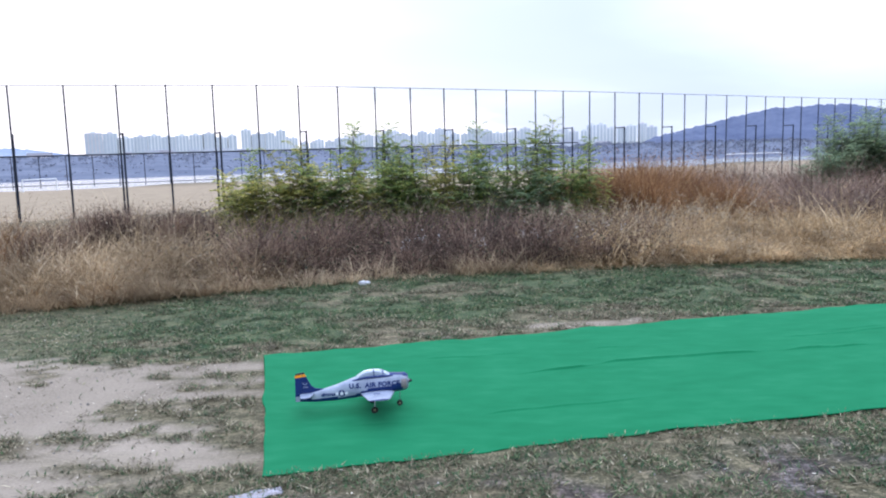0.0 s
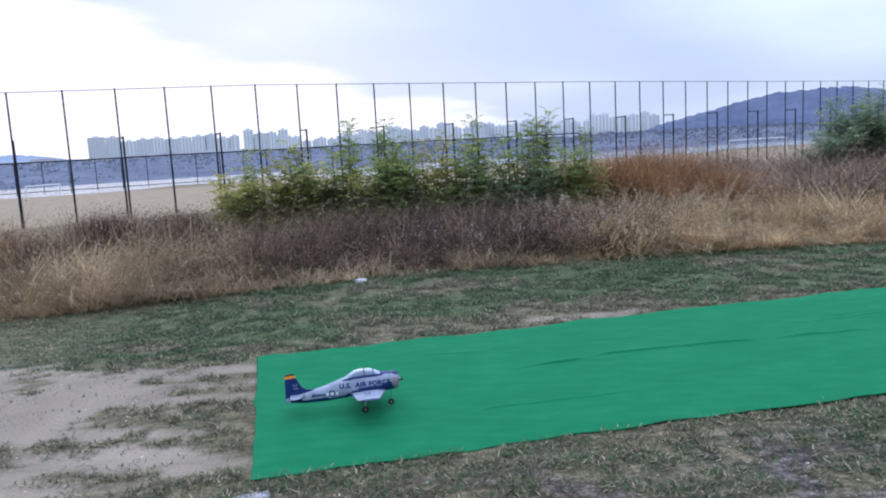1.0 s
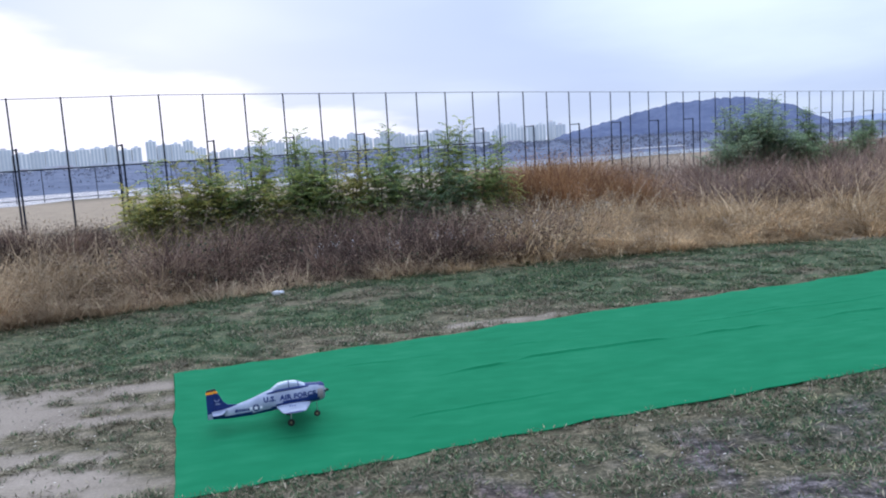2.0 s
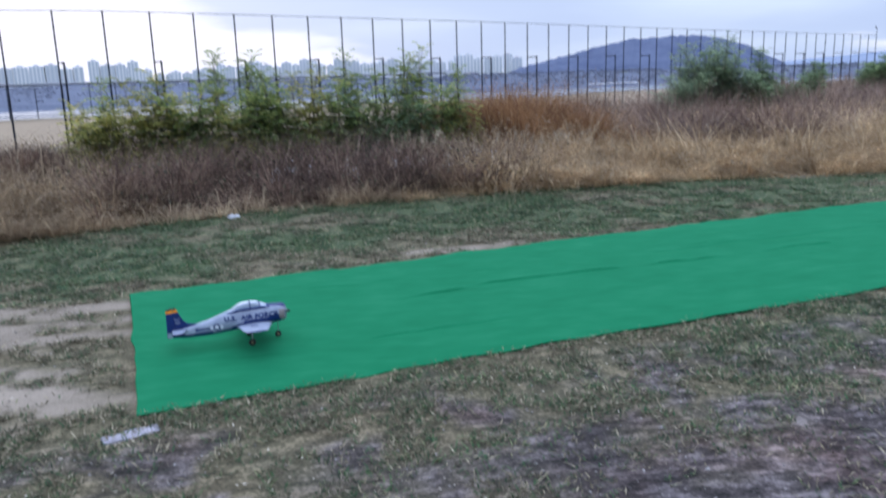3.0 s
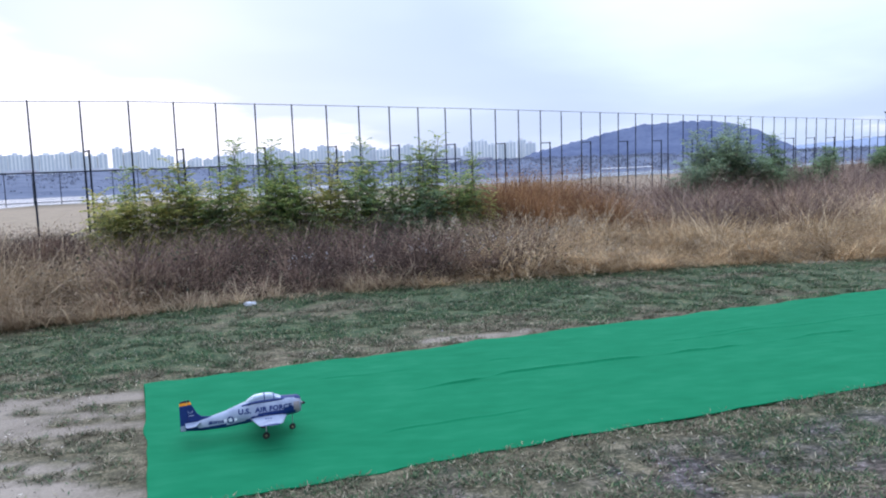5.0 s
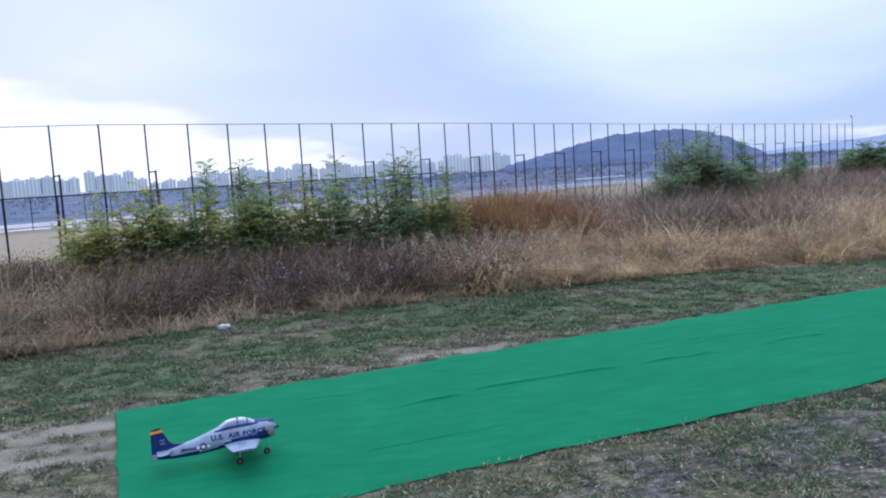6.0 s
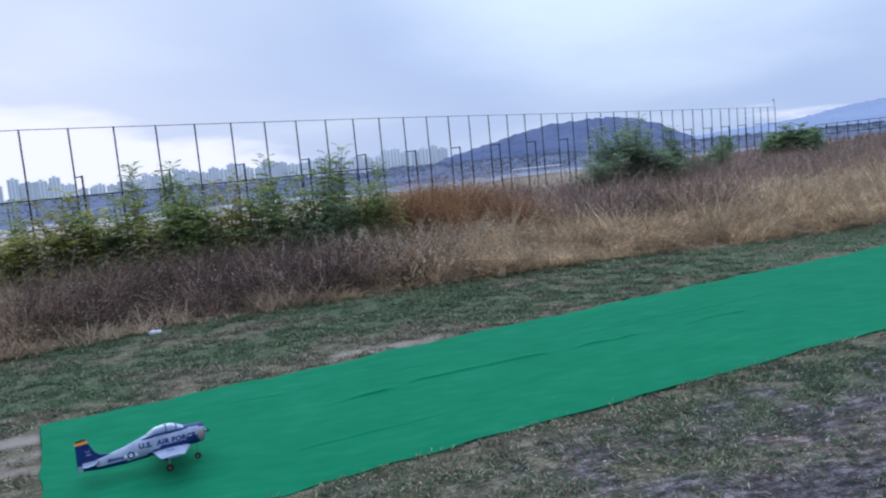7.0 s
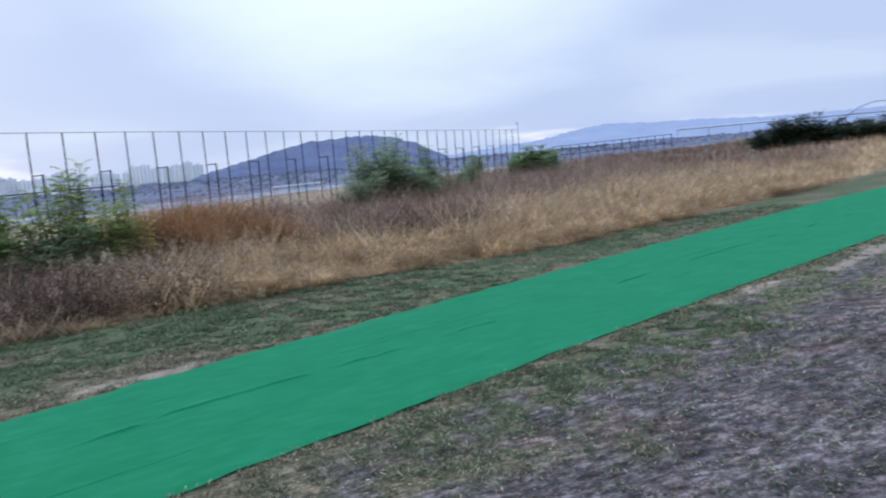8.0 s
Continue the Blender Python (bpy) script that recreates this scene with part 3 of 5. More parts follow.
tree_at = np.stack([-np.sin(np.radians(az_t)) * d_t, np.cos(np.radians(az_t)) * d_t, -6 + 6.3 * np.sin(up_t * math.pi / 2) ** 0.9 - 0.25], -1)
r_t = np.repeat(np.arange(3600), 12)
size_t = rng.uniform(0.35, 0.85, 3600)[r_t] * (1 + d_t[r_t] / 900)
leaf_at = tree_at[r_t] + rng.normal(0, 1, (len(r_t), 3)) * size_t[:, None] * np.array([1.1, 1.1, 0.42])
leaf_a = rng.normal(size=(len(r_t), 3))
leaf_a /= np.linalg.norm(leaf_a, axis=1, keepdims=True)
leaf_b = np.cross(leaf_a, rng.normal(size=(len(r_t), 3)))
leaf_b /= np.linalg.norm(leaf_b, axis=1, keepdims=True)
size_t = size_t[:, None] * 0.55
tree_v = np.stack([leaf_at - leaf_a * size_t, leaf_at + leaf_b * size_t * 0.7, leaf_at + leaf_a * size_t, leaf_at - leaf_b * size_t * 0.7], 1)
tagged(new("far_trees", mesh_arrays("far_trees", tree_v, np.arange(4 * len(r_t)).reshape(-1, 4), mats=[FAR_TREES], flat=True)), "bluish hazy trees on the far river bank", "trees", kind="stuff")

# arched bridge
bridge = thing("arch_bridge", (0, 0, 0), "long pale river bridge with a steel arch", "bridge")
ends = [Vector((*polar(-49, 1500), 15)), Vector((*polar(-72, 1500), 15))]
span = ends[1] - ends[0]
bm = tube([ends[0] + span * t for t in (0, 1)], [2.3, 2.3], 6)
part("deck", bm, DECK, bridge)
for k in range(12):
    p = ends[0] + span * (k / 11)
    part("pier", tube([(p.x, p.y, -9), (p.x, p.y, p.z)], [1.4, 1.4], 6), DECK, bridge)
for side in (-4, 4):
    off = Vector((span.y, -span.x, 0)).normalized() * side
    pts = [ends[0] + span * (0.46 + 0.16 * t) + off + Vector((0, 0, 17 * (1 - (2 * t - 1) ** 2))) for t in np.linspace(0, 1, 13)]
    part("arch", tube(pts, [1.3] * 13, 6), DECK, bridge)

# ---- sports field: tall fence, far fence, goal ----
DIR = np.array([math.cos(FENCE_DIR), math.sin(FENCE_DIR)])
TOWARD = np.array([math.sin(FENCE_DIR), -math.cos(FENCE_DIR)])
TOP = 5.25


def fence_top(k):
    return float(np.interp(k, [-5, 0, 2, 5, 15, 25, 45], [4.9, 5.04, 5.17, 5.29, 5.26, 5.08, 4.85]))


fence = thing("ball_fence", (0, 0, 0), "tall dark steel ball-stop fence round the sports field", "fence")
post_mesh, brace_mesh, arm_mesh = None, None, None
for k in range(-5, 46):
    p = FENCE_AT + k * 2.5 * DIR
    z0 = float(land(p[:1], p[1:])[0]) - 0.1
    if post_mesh is None:
        post_mesh = part("post", tube([(0, 0, 0), (0, 0, 3.6), (0, 0, 3.62), (0, 0, 7.75)], [0.056, 0.056, 0.047, 0.044], 8), POST, fence)
        ob = post_mesh
    else:
        ob = new("post", post_mesh.data)
        ob.parent = fence
    ob.location = (p[0], p[1], fence_top(k) - 7.75)
    if k % 2 == 0:
        q = p + TOWARD * 1.0
        if brace_mesh is None:
            brace_mesh = part("brace_post", tube([(0, 0, 0), (0, 0, 5.15)], [0.055, 0.055], 8), POST, fence)
            arm_mesh = part("brace_arm", tube([(0, 0, 0), (*(-TOWARD * 1.0), 0)], [0.04, 0.04], 6), POST, fence)
            ob, arm = brace_mesh, arm_mesh
        else:
            ob, arm = new("brace_post", brace_mesh.data), new("brace_arm", arm_mesh.data)
            ob.parent = arm.parent = fence
        ob.location = (q[0], q[1], TOP - 7.75)
        arm.location = (q[0], q[1], TOP - 2.66)
a, b = FENCE_AT - 12.5 * DIR, FENCE_AT + 45 * 2.5 * DIR
part("top_cable", tube([(*(FENCE_AT + k * 2.5 * DIR), fence_top(k) - 0.03) for k in range(-5, 46, 5)], [0.022] * 11, 6), CABLE, fence)
e = FENCE_AT + 45 * 2.5 * DIR
part("wind_vane", tube([(e[0], e[1], fence_top(45)), (e[0], e[1], fence_top(45) + 0.75), (e[0] - 0.25, e[1], fence_top(45) + 1.1)], [0.03, 0.03, 0.09], 6), POST, fence)
part("top_rail", tube([(*a, FIELD_Z + 0.15), (*b, FIELD_Z + 0.15)], [0.03, 0.03], 6), POST, fence)

far_fence = thing("field_fence", (0, 0, 0), "dark mesh fence on the far side of the sports field", "fence")
FAR_DIR = np.array([0.937, 0.35])
p0 = np.array([-0.35, 0.937]) * 107
share = None
for k in range(-34, 22):
    p = p0 + FAR_DIR * k * 3.0
    if share is None:
        share = part("post", tube([(0, 0, 0), (0, 0, 3.95)], [0.05, 0.05], 6), POST, far_fence)
        ob = share
    else:
        ob = new("post", share.data)
        ob.parent = far_fence
    ob.location = (p[0], p[1], FIELD_Z - 0.05)
a, b = p0 - FAR_DIR * 102, p0 + FAR_DIR * 63
for name, z, r in (("top_rail", 1.5, 0.10), ("low_rail", FIELD_Z + 0.3, 0.05)):
    part(name, tube([(*a, z), (*b, z)], [r, r], 6), POST, far_fence)

side_fence = thing("river_fence", (0, 0, 0), "low dark fence beyond the far corner of the field", "fence")
pa, pb = np.array(polar(-40.4, 140)), np.array(polar(-48.6, 150))
share = None
for k in range(15):
    p = pa + (pb - pa) * k / 14
    if share is None:
        share = part("post", tube([(0, 0, 0), (0, 0, 4.0)], [0.06, 0.06], 6), POST, side_fence)
        ob = share
    else:
        ob = new("post", share.data)
        ob.parent = side_fence
    ob.location = (p[0], p[1], -2.2 + 0.45 * k / 14)
for dz in (0.4, 1.4, 2.4, 3.3, 3.95):
    part("rail", tube([(*pa, -2.2 + dz), (*pb, -1.75 + dz)], [0.05, 0.05], 6), POST, side_fence)

def football_goal(ga, gbb, tall, label):
    goal = thing("football_goal", ga, label, "goal")
    acr = gbb - ga
    back_way = Vector((-acr.y, acr.x, 0)).normalized() * 0.9
    for base in (Vector(), acr):
        part("goal_post", tube([base, base + Vector((0, 0, tall))], [0.06, 0.06], 8), GOAL, goal)
        part("back_stay", tube([base + Vector((0, 0, tall - 0.05)), base + back_way], [0.03, 0.03], 6), GOAL, goal)
    part("crossbar", tube([Vector((0, 0, tall)), acr + Vector((0, 0, tall))], [0.06, 0.06], 8), GOAL, goal)


football_goal(Vector((-45.8, 86.4, FIELD_Z)), Vector((-43.2, 88.8, FIELD_Z)), 1.35, "white football goal frame on the sandy field")
football_goal(Vector((40.6, 111.4, FIELD_Z)), Vector((50.2, 114.9, FIELD_Z)), 1.75, "wide white goal frame at the field's far end")

# ---- the green runway mat ----
nu, nv = 330, 420
u = np.linspace(0, 1, nu) ** 1.7
v = np.linspace(0, 1, nv)
U, V = np.meshgrid(u, v, indexing="ij")
MX = -0.93 - 0.52 * V + 31.5 * U + (fbm(V * 2.3, V * 0, 0.4, 2, 3) - 0.5) * 0.05 * (U < 1e-6)
wave_n = (fbm(MX, MX * 0, 0.35, 3, 21) - 0.5) * 0.07
wave_f = (fbm(MX, MX * 0 + 9, 0.30, 3, 22) - 0.5) * 0.11
MY = (mat_near(MX) + wave_n) * (1 - V) + (mat_far(MX) + wave_f) * V
across = V * 2.35
MZ = 0.010 + 0.011 * (fbm(MX, across * 1.7, 0.8, 3, 41) - 0.4) + 0.004 * (fbm(MX, across * 1.2, 0.22, 2, 43) - 0.5)
# creases: their line over the mat, and height
for cxs, cvs, tall in (([0.4, 1.15, 2.3, 3.0, 4.5, 6.0, 9.0, 14.0], [0.53, 0.56, 0.55, 0.52, 0.487, 0.49, 0.52, 0.50], 0.015), ([2.6, 3.2, 4.0, 5.5], [0.47, 0.44, 0.39, 0.36], 0.007),
                       ([-0.5, 0.3, 1.5, 3.5, 6.0], [0.80, 0.77, 0.70, 0.66, 0.60], 0.006), ([3.0, 4.5, 7.7, 12.0], [0.72, 0.68, 0.617, 0.60], 0.006), ([-1.0, 1.0, 3.0], [0.25, 0.22, 0.20], 0.008),
                       ([6.0, 10.0, 16.0], [0.36, 0.34, 0.40], 0.006), ([-1.3, -0.9, -0.6], [0.30, 0.52, 0.55], 0.012), ([7.0, 12.0, 22.0], [0.75, 0.70, 0.74], 0.008)):
    key = int(cvs[0] * 100)
    past = (V - np.interp(MX, cxs, cvs) - (fbm(MX, MX * 0, 0.5, 2, key) - 0.5) * 0.03) * 2.4
    fold = np.where(past > 0, np.exp(-past / 0.045), np.exp(-((past / 0.006) ** 2)))
    MZ = MZ + tall * fold * smooth(cxs[0], cxs[0] + 0.4, MX) * smooth(cxs[-1], cxs[-1] - 0.8, MX) * smooth(0.44, 0.66, fbm(MX, MX * 0, 0.42, 2, key + 7))
rim = np.minimum(np.minimum(V, 1 - V) * 2.35, (MX + 0.93 + 0.52 * V))
MZ = 0.004 + (np.maximum(MZ, 0.004) + 0.034 * (fbm(MX, MX * 0, 0.30, 2, 5) - 0.30) * np.exp(-(rim / 0.08) ** 2)) * (0.55 + 0.45 * smooth(0, 0.12, rim))
top = np.stack([MX * 0.993, MY * 0.993, MZ], -1).reshape(-1, 3)
bottom = top.copy()
bottom[:, 2] = top[:, 2] - 0.006
nq = nu * nv
faces = grid_faces(nu, nv)
ring = np.concatenate([np.arange(nv), np.arange(1, nu) * nv + nv - 1, (nu - 1) * nv + np.arange(nv - 2, -1, -1), np.arange(nu - 2, 0, -1) * nv])
nxt = np.roll(ring, -1)
skirt = np.stack([ring, nxt, nxt + nq, ring + nq], -1)
mat_ob = new("runway_mat", mesh_arrays("runway_mat", np.concatenate([top, bottom]), np.concatenate([faces, faces[:, ::-1] + nq, skirt]), mats=[CARPET]))
tagged(mat_ob, "long creased green carpet runway mat laid over turf", "mat")


# ---- blades and leaves ----
def blades(pos, height, width, lean, way, droop, turn=None):
    """Tapered blades of seven corners: arrays of feet, heights, widths, leans, ways of leaning (radians) and droop."""
    n = len(pos)
    turn = way + np.pi / 2 if turn is None else turn
    side = np.stack([np.cos(turn), np.sin(turn), 0 * turn], -1) * (width / 2)[:, None]
    out = np.stack([np.cos(way), np.sin(way), 0 * way], -1)
    rows = []
    for t, wf in ((0.0, 1.0), (0.45, 0.85), (0.8, 0.5)):
        c = pos + out * (height * (lean * t + droop * t * t))[:, None]
        c[:, 2] += height * (t - 0.45 * droop * t * t)
        rows += [c - side * wf, c + side * wf]
    tip = pos + out * (height * (lean + droop))[:, None]
    tip[:, 2] += height * (1 - 0.45 * droop)
    verts = np.stack(rows + [tip], 1)
    i = np.arange(n)[:, None] * 7
    quads = np.concatenate([i + [0, 1, 3, 2], i + [2, 3, 5, 4]])
    return verts.reshape(-1, 3), quads, i + [4, 5, 6]


def flecks(pos, size, rng, long=1.6):
    """Small leaf-like rhombs, every way."""
    n = len(pos)
    a = rng.normal(size=(n, 3))
    a /= np.linalg.norm(a, axis=1, keepdims=True)
    b = np.cross(a, rng.normal(size=(n, 3)))
    b /= np.linalg.norm(b, axis=1, keepdims=True)
    s = size[:, None]
    verts = np.stack([pos - a * s * long / 2, pos + b * s / 2, pos + a * s * long / 2, pos - b * s / 2], 1)
    return verts.reshape(-1, 3), np.arange(4 * n).reshape(-1, 4)


def rhomb_blades(pos, height, width, lean, way):
    """Short blades of four corners."""
    turn = way + np.pi / 2
    side = np.stack([np.cos(turn), np.sin(turn), 0 * turn], -1) * (width / 2)[:, None]
    out = np.stack([np.cos(way) * lean, np.sin(way) * lean, 1 + 0 * way], -1) * height[:, None]
    return np.stack([pos, pos + out * 0.45 + side, pos + out, pos + out * 0.45 - side], 1).reshape(-1, 3), np.arange(4 * len(pos)).reshape(-1, 4)


def ground_points(x, y):
    return np.stack([x, y, land(x, y)], -1)


def stand(name, label, category, mats, jobs):
    """One stand of plants that nobody could count, out of blades and flecks; each job: kind, arrays."""
    vs, qs, ts, qm, tm, base = [], [], [], [], [], 0
    for slot, made in jobs:
        v, q = made[0], made[1]
        vs.append(v)
        qs.append(q + base)
        qm.append(np.full(len(q), slot))
        if len(made) > 2:
            ts.append(made[2] + base)
            tm.append(np.full(len(made[2]), slot))
        base += len(v)
    me = mesh_arrays(name, np.concatenate(vs), np.concatenate(qs), np.concatenate(ts) if ts else None, mats, np.concatenate(qm), np.concatenate(tm) if tm else None)
    return tagged(new(name, me), label, category, kind="stuff")


def tuft_field(rng, n, x0, x1, s0, s1, h, w, lean=0.25, droop=0.35, keep=None, per=14, spread=0.10, hvar=0.35, power=1.3, lump=0.85, tangle=0.0):
    """Blades in tussocks that open outwards, from s0 to s1 metres behind the stand's front edge."""
    tx = rng.uniform(x0, x1, n)
    s = s0 + (s1 - s0) * rng.uniform(0, 1, n) ** power
    ty = front_y(tx) + s
    if keep is not None:
        ok = keep(tx, ty, s, rng)
        tx, ty, s = tx[ok], ty[ok], s[ok]
    swell = fbm(tx, ty, lump, 2, 61)
    ok = rng.uniform(size=len(tx)) < smooth(0.30, 0.56, swell) + 0.5 * (s < 0.3)
    tx, ty, s, swell = tx[ok], ty[ok], s[ok], swell[ok]
    th = h(tx, s) if callable(h) else np.full(len(tx), h)
    th = th * (0.42 + 0.90 * smooth(0.28, 0.68, swell))
    th = th * rng.uniform(1 - hvar, 1 + hvar * 0.6, len(tx))
    r = np.repeat(np.arange(len(tx)), per)
    k = len(r)
    way = rng.uniform(0, 2 * np.pi, k)
    rad = np.abs(rng.normal(0, spread, k))
    bx, by = tx[r] + np.cos(way) * rad, ty[r] + np.sin(way) * rad
    # each tussock also leans one way of its own
    blown = (4 * np.pi * fbm(tx, ty, 0.8, 2, 83) + rng.normal(0, 0.9, len(tx)))[r]
    share = rng.uniform(0, 0.7 + 1.5 * tangle, len(tx))[r]
    way = np.arctan2(np.sin(way) + share * np.sin(blown), np.cos(way) + share * np.cos(blown))
    hh = th[r] * rng.uniform(0.45, 1.1, k)
    return ground_points(bx, by), hh, w * rng.uniform(0.6, 1.4, k), lean * rng.uniform(0.1, 1.8, k), way, droop * rng.uniform(0.2, 1.7, k)


def tips(args, rng, share, jitter=0.03):
    pos, h, w, lean, way, droop = args
    pick = rng.uniform(size=len(h)) < share
    out = np.stack([np.cos(way), np.sin(way)], -1)[pick] * (h * (lean + droop))[pick, None]
    p = pos[pick].copy()
    p[:, :2] += out
    p[:, 2] += (h * (1 - 0.45 * droop))[pick]
    return p + rng.normal(0, jitter, p.shape)


rng = np.random.default_rng(11)


def mounds(rng, n, x0, x1, s0, s1, h, r, per, w, lean=0.5, droop=0.9, power=1.0, keep=None, lump=1.1, floor=0.45):
    """Tussocks like fountains: blades that rise from a small foot and arch over, with hollows between them."""
    mx = rng.uniform(x0, x1, n)
    s = s0 + (s1 - s0) * rng.uniform(0, 1, n) ** power
    my = front_y(mx) + s
    if keep is not None:
        ok = keep(mx, my, s, rng)
        mx, my, s = mx[ok], my[ok], s[ok]
    hh = h(mx, s) if callable(h) else np.full(len(mx), h)
    hh = hh * (floor + (1.25 - floor) * smooth(0.25, 0.72, fbm(mx, my, lump, 2, 61))) * rng.uniform(0.75, 1.15, len(mx))
    rr = r * rng.uniform(0.6, 1.4, len(mx))
    gust = 4 * np.pi * fbm(mx, my, 2.2, 2, 83)
    k = np.repeat(np.arange(len(mx)), per)
    m = len(k)
    way = rng.uniform(0, 2 * np.pi, m)
    off = rr[k] * np.sqrt(rng.uniform(0, 1, m))
    px, py = mx[k] + np.cos(way) * off * 0.6, my[k] + np.sin(way) * off * 0.6
    out = lean * (0.25 + 1.1 * off / r) * rng.uniform(0.4, 1.4, m)
    way = np.arctan2(np.sin(way) + 0.55 * np.sin(gust[k]) + rng.normal(0, 0.35, m), np.cos(way) + 0.55 * np.cos(gust[k]) + rng.normal(0, 0.35, m))
    return ground_points(px, py), hh[k] * rng.uniform(0.28, 1.12, m), w * rng.uniform(0.6, 1.4, m), out, way, droop * rng.uniform(0.2, 1.6, m)


def withered(args, rng, share, size):
    """Curled dead leaves along the blades."""
    pos, h, w, lean, way, droop = args
    k = np.flatnonzero(rng.uniform(size=len(h)) < share)
    t = rng.uniform(0.2, 0.95, len(k))
    p = pos[k].copy()
    run = h[k] * (lean[k] * t + droop[k] * t * t)
    p[:, 0] += np.cos(way[k]) * run
    p[:, 1] += np.sin(way[k]) * run
    p[:, 2] += h[k] * (t - 0.45 * droop[k] * t * t)
    return flecks(p + rng.normal(0, 0.02, p.shape), rng.uniform(0.5, 1.4, len(k)) * size, rng, 3.0)


def plumes(args, rng, share, beads=5, size=0.014):
    """Feathery nodding seed heads strung over the last stretch of some blades."""
    pos, h, w, lean, way, droop = args
    pick = np.flatnonzero(rng.uniform(size=len(h)) < share)
    k = np.repeat(pick, beads)
    t = np.tile(np.linspace(0.84, 1.08, beads), len(pick))
    p = pos[k].copy()
    run = h[k] * (lean[k] * t + droop[k] * t * t)
    p[:, 0] += np.cos(way[k]) * run
    p[:, 1] += np.sin(way[k]) * run
    p[:, 2] += h[k] * (t - 0.45 * droop[k] * t * t)
    p += rng.normal(0, 0.009, p.shape)
    return flecks(p, rng.uniform(0.6, 1.3, len(p)) * size, rng, 2.2)


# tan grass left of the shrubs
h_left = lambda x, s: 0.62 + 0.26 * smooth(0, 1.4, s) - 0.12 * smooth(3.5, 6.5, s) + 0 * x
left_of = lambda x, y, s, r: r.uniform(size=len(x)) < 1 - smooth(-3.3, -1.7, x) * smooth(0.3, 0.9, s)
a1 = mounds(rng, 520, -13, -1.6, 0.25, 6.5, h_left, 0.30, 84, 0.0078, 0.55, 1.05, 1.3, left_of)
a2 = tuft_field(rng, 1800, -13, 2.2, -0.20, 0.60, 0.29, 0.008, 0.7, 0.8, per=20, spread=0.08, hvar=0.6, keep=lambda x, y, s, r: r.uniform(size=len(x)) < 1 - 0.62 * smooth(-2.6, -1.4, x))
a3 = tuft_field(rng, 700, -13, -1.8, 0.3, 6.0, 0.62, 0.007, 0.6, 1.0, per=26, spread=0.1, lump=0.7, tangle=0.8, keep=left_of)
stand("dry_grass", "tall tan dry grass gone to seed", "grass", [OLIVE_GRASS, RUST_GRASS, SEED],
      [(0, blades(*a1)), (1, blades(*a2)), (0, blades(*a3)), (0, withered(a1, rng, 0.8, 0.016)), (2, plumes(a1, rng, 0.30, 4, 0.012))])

# tan grass right of the shrubs, running far off
h_right = lambda x, s: (0.46 + 0.30 * smooth(0.1, 1.5, s) + 0.10 * smooth(5, 8, x)) * (0.9 + 0.2 * fbm(x, s, 1.2, 2, 9))
# a dark stand of weeds breaks into the grass here
dark_gap = lambda x, s: 1 - np.hypot((x - 8.1) / 1.9, (s - 3.3) / 1.35)
thin = lambda x, y, s, r: (r.uniform(size=len(x)) < smooth(1.4, 2.6, x)) & (r.uniform(size=len(x)) > smooth(-0.1, 0.2, dark_gap(x, s)))
b1 = mounds(rng, 740, 1.5, 20, 0.25, 4.0, h_right, 0.28, 84, 0.0082, 0.62, 1.3, 1.2, thin, 0.7, 0.28)
b5 = tuft_field(rng, 900, 1.5, 20, 0.3, 3.6, 0.50, 0.008, 0.8, 1.2, keep=thin, lump=0.6, per=24, spread=0.08, tangle=1.2)
b2 = mounds(rng, 1000, 14, 62, 0.1, 6.0, 0.60, 0.5, 60, 0.016, 0.8, 0.7, 1.2, None, 2.0, 0.35)
b3 = tuft_field(rng, 1900, 1.0, 22, -0.15, 0.50, 0.30, 0.008, 0.8, 1.0, per=18)
b4 = mounds(rng, 700, 40, 125, 0.0, 12.0, 0.70, 1.0, 30, 0.05, 0.9, 0.5, 1.0, None, 4.0, 0.4)
sd2 = tips(b2, rng, 0.45, 0.05)
stand("dry_grass", "tall bleached dry grass leaning and tangled", "grass", [TAN_GRASS, RUST_GRASS, SEED],
      [(0, blades(*b1)), (0, blades(*b5)), (0, blades(*b2)), (0, blades(*b3)), (0, rhomb_blades(*b4[:5])), (0, withered(b1, rng, 0.8, 0.017)), (2, plumes(b1, rng, 0.36, 5, 0.014)), (2, flecks(sd2, rng.uniform(0.012, 0.034, len(sd2)), rng))])

# dark dead weeds in front of the shrubs, with some green left in them
h_dark = lambda x, s: 0.46 + 0.28 * smooth(0.0, 0.9, s) + 0.05 * np.sin(x * 2.1)
c1 = mounds(rng, 260, -2.6, 2.9, 0.12, 2.6, h_dark, 0.20, 62, 0.0065, 0.7, 0.35, 1.1, None, 0.55, 0.50)
cp = np.concatenate([tips(c1, rng, 0.9, 0.06), tips(c1, rng, 0.8, 0.09)])
cp[:, 2] -= rng.uniform(0, 0.5, len(cp)) * (cp[:, 2] - 0.05).clip(0, 1)
cg = tips(c1, rng, 0.12, 0.08)
cg[:, 2] -= rng.uniform(0.05, 0.5, len(cg)) * (cg[:, 2] - 0.05).clip(0, 1)
cs = tips(c1, rng, 0.03, 0.04)
c2 = tuft_field(rng, 60, -13, -2.4, 2.6, 8.0, 0.70, 0.010, 0.25, 0.15, per=14, spread=0.14)
cp2 = tips(c2, rng, 0.6, 0.10)
kx, kh = [], []
